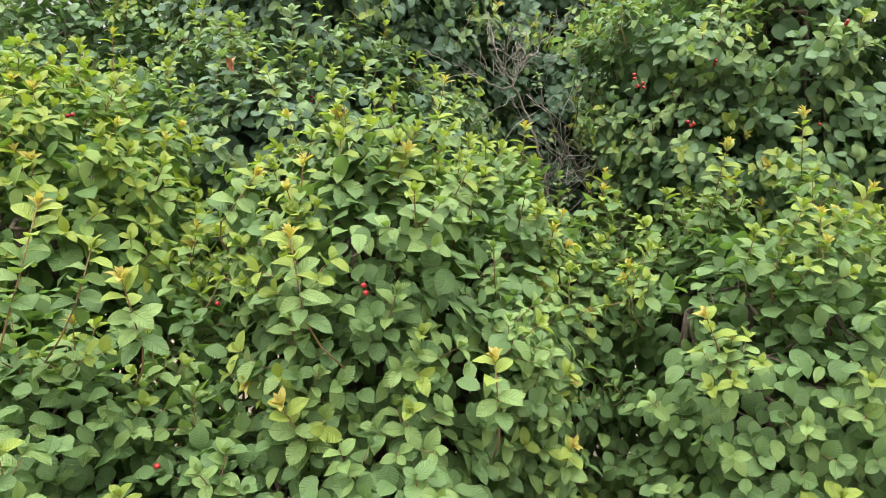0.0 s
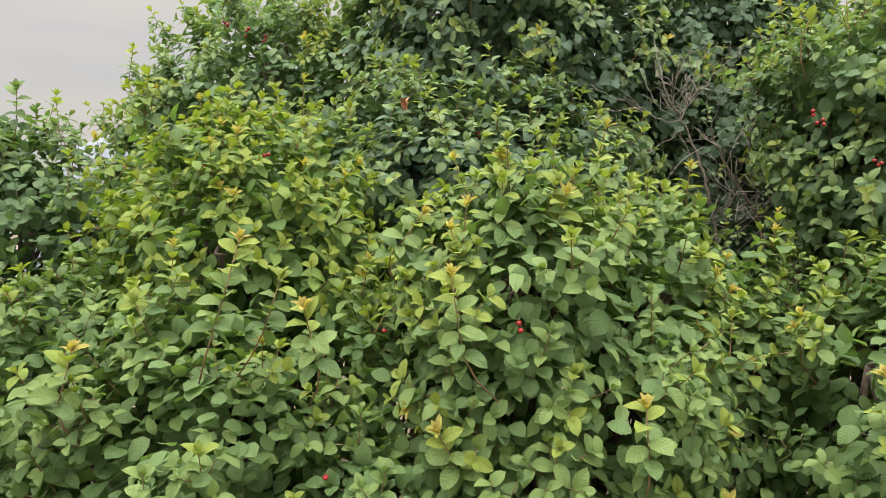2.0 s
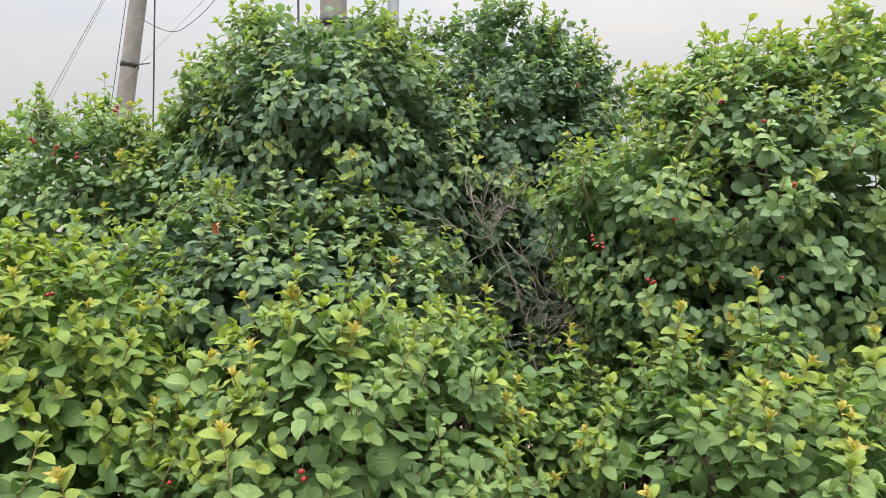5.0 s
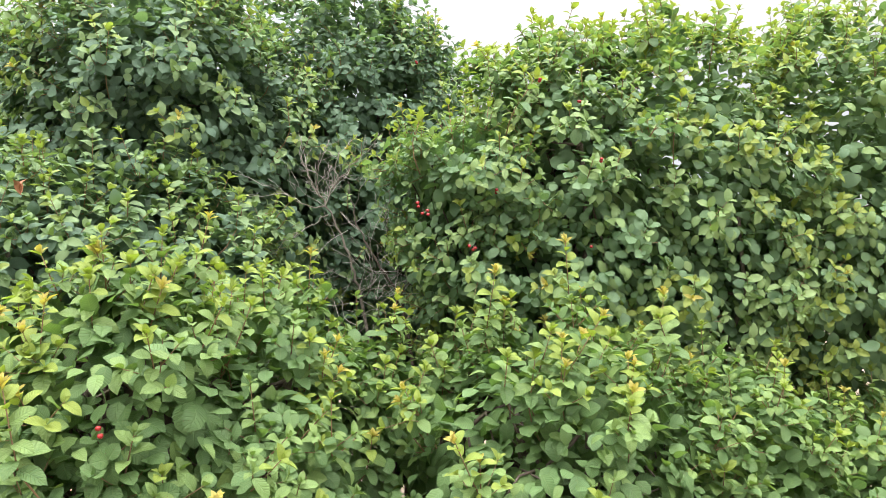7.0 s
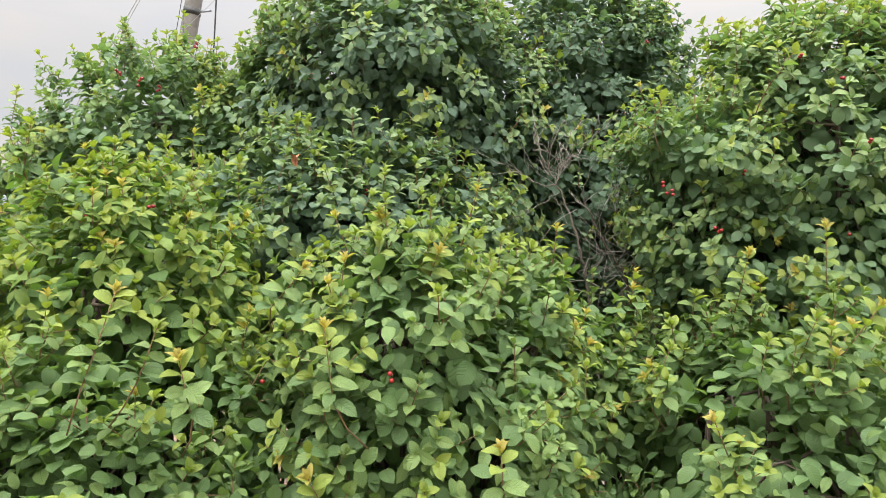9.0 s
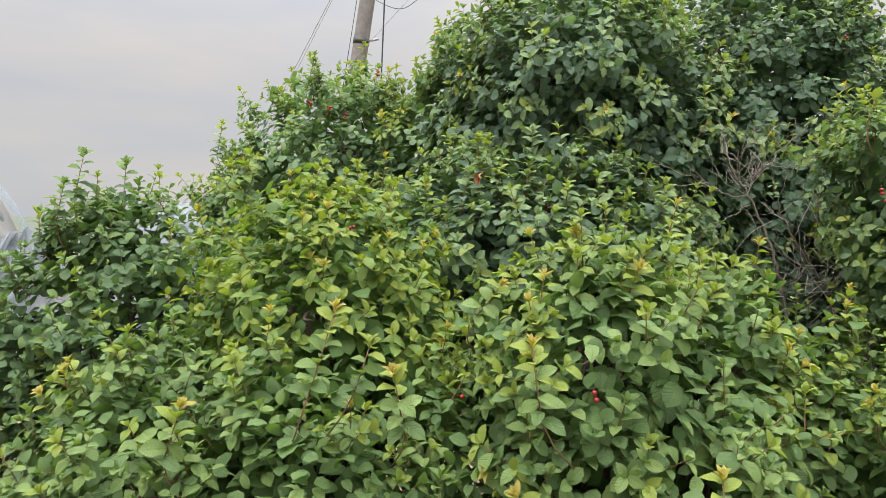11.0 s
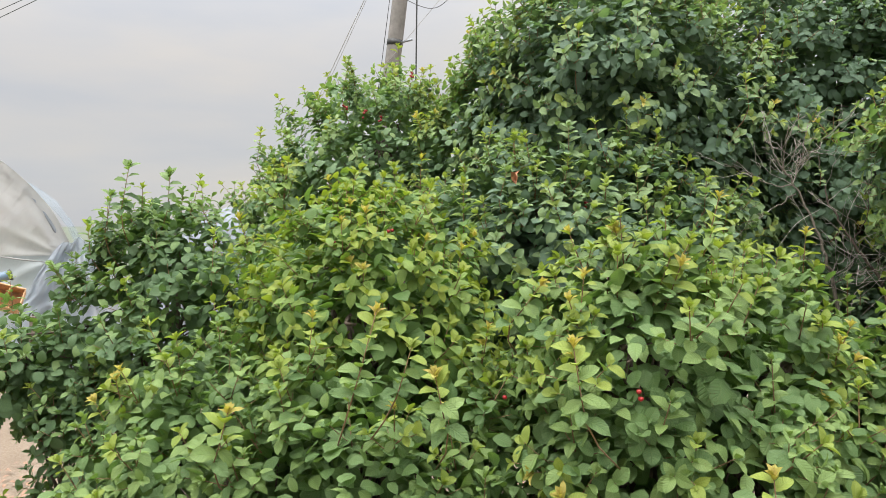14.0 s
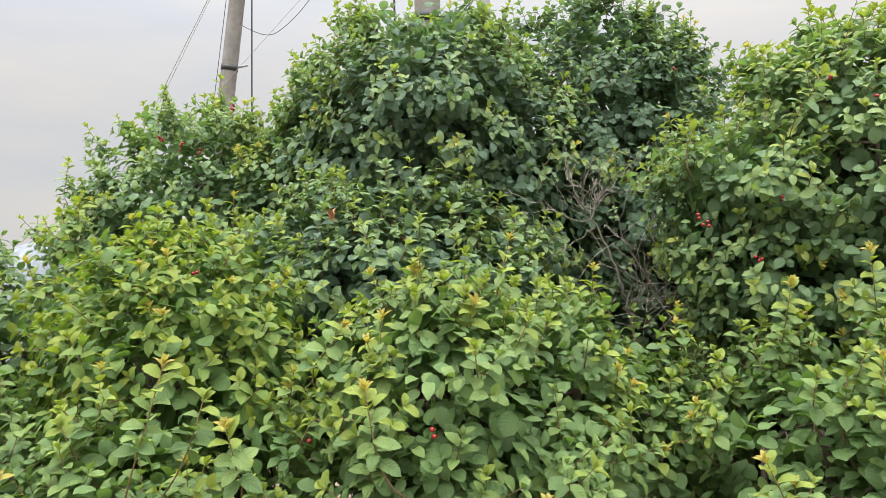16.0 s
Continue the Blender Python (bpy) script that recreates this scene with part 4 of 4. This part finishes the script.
def film_tunnel():
    top = thing("film_tunnel", (-8.06, 6.45, 0), "milky plastic film tunnel with a sagging wrinkled end wall", "greenhouse")
    top.matrix_world = TUNNEL
    dice = random.Random(8)
    wide, tall, round_off = 2.08, 2.86, 2.25

    def arch(angle, deep, swell=1.0):
        c, r = math.cos(angle), math.sin(angle)
        return Vector((math.copysign(wide * swell * abs(c) ** (2 / round_off), c), deep, tall * swell * max(0.0, r) ** (2 / round_off)))

    # roof film over the hoops
    bm = bmesh.new()
    grid = [[bm.verts.new(arch(math.pi * i / 40, d, 1.0 + 0.006 * math.sin(d * 6) + 0.01 * noise.noise((i * 0.4, d, 0)))) for i in range(41)] for d in np.linspace(0, 12, 25)]
    for low, high in zip(grid, grid[1:]):
        for i in range(40):
            bm.faces.new((low[i], low[i + 1], high[i + 1], high[i]))
    part("roof_film", bm, FILM, top)
    # wrinkled end wall above the seam, and the paler skirt below it
    for name, mat, floor, ceiling, proud in (("end_wall", FILM, 1.34, 9.0, -0.02), ("skirt", SKIRT, 0.0, 1.36, -0.05)):
        bm = bmesh.new()
        columns, rows = 70, 40
        grid = []
        for j in range(rows + 1):
            row = []
            for i in range(columns + 1):
                x = -wide + 2 * wide * i / columns
                roof = tall * max(0.0, 1 - abs(x / wide) ** round_off) ** (1 / round_off)
                z = min(floor, roof) + (min(ceiling, roof) - min(floor, roof)) * j / rows
                fold = 0.07 * abs(noise.noise((x * 2.0 + z * 1.9, z * 0.6, 2))) + 0.05 * abs(noise.noise((x * 5.2 - z * 4.4, z * 1.1, 5)))
                away = math.hypot(x - 1.72, z - 1.36)  # folds run out from the corner where the film is gathered
                fold += 0.10 * abs(math.sin(5.5 * math.atan2(z - 1.36, 1.72 - x) + 1.3 * noise.noise((x, z, 4)))) * math.exp(-away / 0.8) * min(1.0, away * 3)
                row.append(bm.verts.new((x, proud + fold - 0.05 * math.sin(math.pi * j / rows), z)))
            grid.append(row)
        for low, high in zip(grid, grid[1:]):
            for i in range(columns):
                bm.faces.new((low[i], low[i + 1], high[i + 1], high[i]))
        part(name, bm, mat, top)
    for d in (0.0, 3.0, 6.0, 9.0, 12.0):
        part("hoop", tube(bmesh.new(), [arch(math.pi * i / 40, d + 0.05, 0.965) for i in range(41)], [0.022] * 41, 8), STEEL, top, "bent steel hoop")
    # the dark line of the seam's fold is drawn in with a thin grey tube
    part("seam_fold", tube(bmesh.new(), [(-1.8 + 0.24 * k, -0.10 + 0.015 * math.sin(3.1 * k), 1.33 + 0.03 * math.sin(1.7 * k) + 0.016 * math.sin(5.3 * k)) for k in range(15)], [0.003 + 0.006 * abs(math.sin(2.3 * k)) for k in range(15)], 8), LINE, top, "grey fold line of the seam")
    # a flap of clear film blown loose along the shoulder
    bm = bmesh.new()
    grid = [[bm.verts.new(arch(0.12 + 0.75 * i / 24, d, 1.0 + 0.06 * math.sin(math.pi * i / 24) * (1 + 0.3 * noise.noise((i * 0.3, d * 2, 3))))) for i in range(25)] for d in np.linspace(-0.12, 2.4, 9)]
    for low, high in zip(grid, grid[1:]):
        for i in range(24):
            bm.faces.new((low[i], low[i + 1], high[i + 1], high[i]))
    part("loose_flap", bm, VEIL, top, "clear bluish film flap")


film_tunnel()


def loose_film():
    """Crumpled clear film gathered at the tunnel's shoulder."""
    top = thing("plastic_sheet", TUNNEL @ Vector((2.0, -0.25, 0)), "crumpled clear plastic sheet bunched beside the tunnel", "plastic sheet")
    top.rotation_euler.z = radians(43.8)
    bm = bmesh.new()
    columns, rows = 60, 60
    grid = []
    for j in range(rows + 1):
        row = []
        for i in range(columns + 1):
            u, w = i / columns, j / rows
            spread = 0.24 + 0.72 * (1 - w) ** 0.8
            fold = 0.26 * abs(noise.noise((u * 5, w * 1.6, 1))) + 0.16 * abs(noise.noise((u * 11, w * 6, 4))) + 0.05 * math.sin(u * 26 + 3 * w)
            row.append(bm.verts.new(((u - 0.56) * 2 * spread, fold - 0.25 * (1 - w), 1.56 * w + 0.07 * noise.noise((u * 6, w * 6, 9)) - 0.12 * abs(u - 0.5))))
        grid.append(row)
    for low, high in zip(grid, grid[1:]):
        for i in range(columns):
            bm.faces.new((low[i], low[i + 1], high[i + 1], high[i]))
    bmesh.ops.solidify(bm, geom=bm.faces[:], thickness=0.003)
    part("sheet", bm, CLEAR, top)


loose_film()


def wooden_crate():
    """An open pine crate propped on legs, its divided face to the path, and a blue pipe laid on it."""
    at = Vector((-5.80, 5.76, 0))
    top = thing("wooden_crate", at, "orange pine crate with open compartments on short legs", "crate")
    top.matrix_world = Matrix.Translation(at) @ Matrix.Rotation(radians(38), 4, "Z")
    lean = Matrix.Translation((0, 0, 1.06)) @ Matrix.Scale(0.58, 4) @ Matrix.Rotation(radians(18), 4, "Y") @ Matrix.Rotation(radians(-22), 4, "X")
    for name, place, size in (("back_panel", (0, 0.15, 0), (0.62, 0.018, 0.34)), ("top_board", (0, 0, 0.18), (0.66, 0.32, 0.022)), ("bottom_board", (0, 0, -0.18), (0.62, 0.30, 0.02)),
                              ("side_board", (0.32, 0, 0), (0.02, 0.30, 0.34)), ("side_board", (-0.32, 0, 0), (0.02, 0.30, 0.34)), ("divider", (0.10, 0.0, 0), (0.014, 0.28, 0.34)), ("divider", (-0.11, 0.0, 0), (0.014, 0.28, 0.34))):
        bm = bmesh.new()
        box(bm, lean @ Matrix.Translation(place), size)
        bmesh.ops.bevel(bm, geom=bm.edges[:], offset=0.003, segments=1, affect="EDGES")
        part(name, bm, WOOD, top, smooth=False)
    for x in (-0.27, 0.27):
        for y in (-0.11, 0.11):
            bm = bmesh.new()
            box(bm, Matrix.Translation((x, y, 0.46)), (0.045, 0.045, 0.94 - x * 0.45))
            part("leg", bm, DEAD, top, "grey weathered leg", smooth=False)
    pipe = thing("plastic_pipe", at + Vector((-0.13, -0.02, 1.21)), "short blue-grey plastic pipe lying on a crate", "pipe")
    bm = bmesh.new()
    way = Vector((0.15, 0.12, 0.05))
    tube(bm, [-way, -way * 0.3, way * 0.5, way], [0.045, 0.045, 0.045, 0.045], 20)
    part("barrel", bm, BLUE, pipe)
    part("rim", tube(bmesh.new(), [way * 0.98, way * 1.08], [0.054, 0.054], 20), CABLE, pipe, "dark pipe collar")


wooden_crate()


def tarp_heap():
    """A heap under a dark net, far behind the hedge."""
    top = thing("tarp_heap", (-4.80, 8.2, 0), "grey-blue netting draped over a heap behind the hedge", "tarp")
    bm = bmesh.new()
    rings = []
    for j in range(15):
        high = j / 14
        ring = []
        for i in range(40):
            turn = 2 * math.pi * i / 40
            reach = 1.15 * math.sqrt(max(0.0004, 1 - high ** 2.2)) * (1 + 0.08 * noise.noise((math.cos(turn) * 2, math.sin(turn) * 2, high * 3)) + 0.03 * math.sin(turn * 9))
            ring.append(bm.verts.new((reach * 0.75 * math.cos(turn), reach * math.sin(turn), 1.93 * high)))
        rings.append(ring)
    for low, high in zip(rings, rings[1:]):
        for i in range(40):
            bm.faces.new((low[i], low[(i + 1) % 40], high[(i + 1) % 40], high[i]))
    bm.faces.new(rings[-1])
    part("net", bm, NET, top)


tarp_heap()


def roadside_tree():
    """A young tree by the tunnel; one bough reaches towards the path."""
    foot = np.array([-5.75, 3.75, 0.0])
    top = thing("young_tree", foot, "young tree with feathery yellow-green leaves by the tunnel", "tree")
    foliage = Foliage(91)
    dice = foliage.dice
    path = crooked(foot + (0, 0, -0.05), foot + (0.1, 0.1, 2.6), 9, 0.03, dice)
    trunk = tube(bmesh.new(), path - foot, np.linspace(0.05, 0.015, 9), 9)
    part("trunk", trunk, BARK, top)
    for n in range(14):
        start = path[int(dice.integers(4, 9))]
        way = unit(np.array([dice.normal(-0.2, 0.6), dice.normal(-0.1, 0.6), dice.uniform(0.2, 0.8)]))
        reach = dice.uniform(0.4, 0.8)
        if n == 0:
            way, reach = unit(np.array([-4.50, 4.34, 2.27]) - path[6]), np.linalg.norm(np.array([-4.50, 4.34, 2.27]) - path[6])
            start = path[6]
        bough = crooked(start, start + way * reach, 8, 0.012, dice)
        part("bough", tube(bmesh.new(), bough - foot, np.linspace(0.012, 0.002, 8), 6), BARK, top)
        for k in range(2, 8):
            for _ in range(5):
                foliage.shoot(bough[k], way + dice.normal(0, 0.6, 3), 0.12, 10, 0.035, unit(way + UP), 2)
    foliage.build(top, False, "sunny", 200)


roadside_tree()


def litter():
    """Dry leaves and broken twigs on the bare soil by the hedge, and leaves beneath it that darken the ground."""
    dice = np.random.default_rng(77)
    n, bed, heap = 2600, 5000, 2600
    far, turned = 1.2 + 4.9 * np.sqrt(dice.random(n)), dice.uniform(0.15, 1.5, n)
    place = np.stack([-far * np.sin(turned), 0.2 + far * np.cos(turned), np.full(n, 0.012)], -1)
    # unseen leaves added under the hedge, standing in for shade on the pale soil
    under = np.stack([dice.uniform(-2.0, 2.5, bed) + dice.normal(0, 0.35, bed), dice.normal(2.75, 0.65, bed), dice.uniform(0.008, 0.03, bed)], -1)
    edge = np.stack([dice.normal(-2.15, 0.45, heap), dice.normal(2.0, 0.5, heap), dice.uniform(0.008, 0.05, heap)], -1)
    place = np.concatenate([place, under, edge])
    n = len(place)
    turn = dice.uniform(0, 6.28, n)
    verts, faces = [], []
    for k in range(n):
        shape, quads, _ = PLAIN[k % 10]
        c, s = math.cos(turn[k]), math.sin(turn[k])
        spin = np.array([[c, -s, 0], [s, c, 0], [0, 0, 1]])
        faces.append(quads + k * len(shape))
        verts.append(shape * (0.045, 0.045, 0.045) @ spin.T + place[k])
    ob = link("leaf_litter", raw_mesh("leaf_litter", np.concatenate(verts), np.concatenate(faces), mats=[DRY]))
    tagged(ob, "scattered brown dry leaves on the soil", "leaf litter", kind="stuff")
    bm = bmesh.new()
    for _ in range(320):
        at = np.array([dice.normal(-2.15, 0.45), dice.normal(2.0, 0.5), dice.uniform(0.02, 0.05)])
        way = unit(np.array([dice.normal(), dice.normal(), dice.normal(0, 0.08)]))
        tube(bm, crooked(at, at + way * dice.uniform(0.06, 0.22), 4, 0.008, dice), [0.0022, 0.002, 0.0016, 0.001], 4)
    ob = part("fallen_twigs", bm, DEAD, None)
    tagged(ob, "broken grey twigs strewn on the soil", "twigs", kind="stuff")


litter()
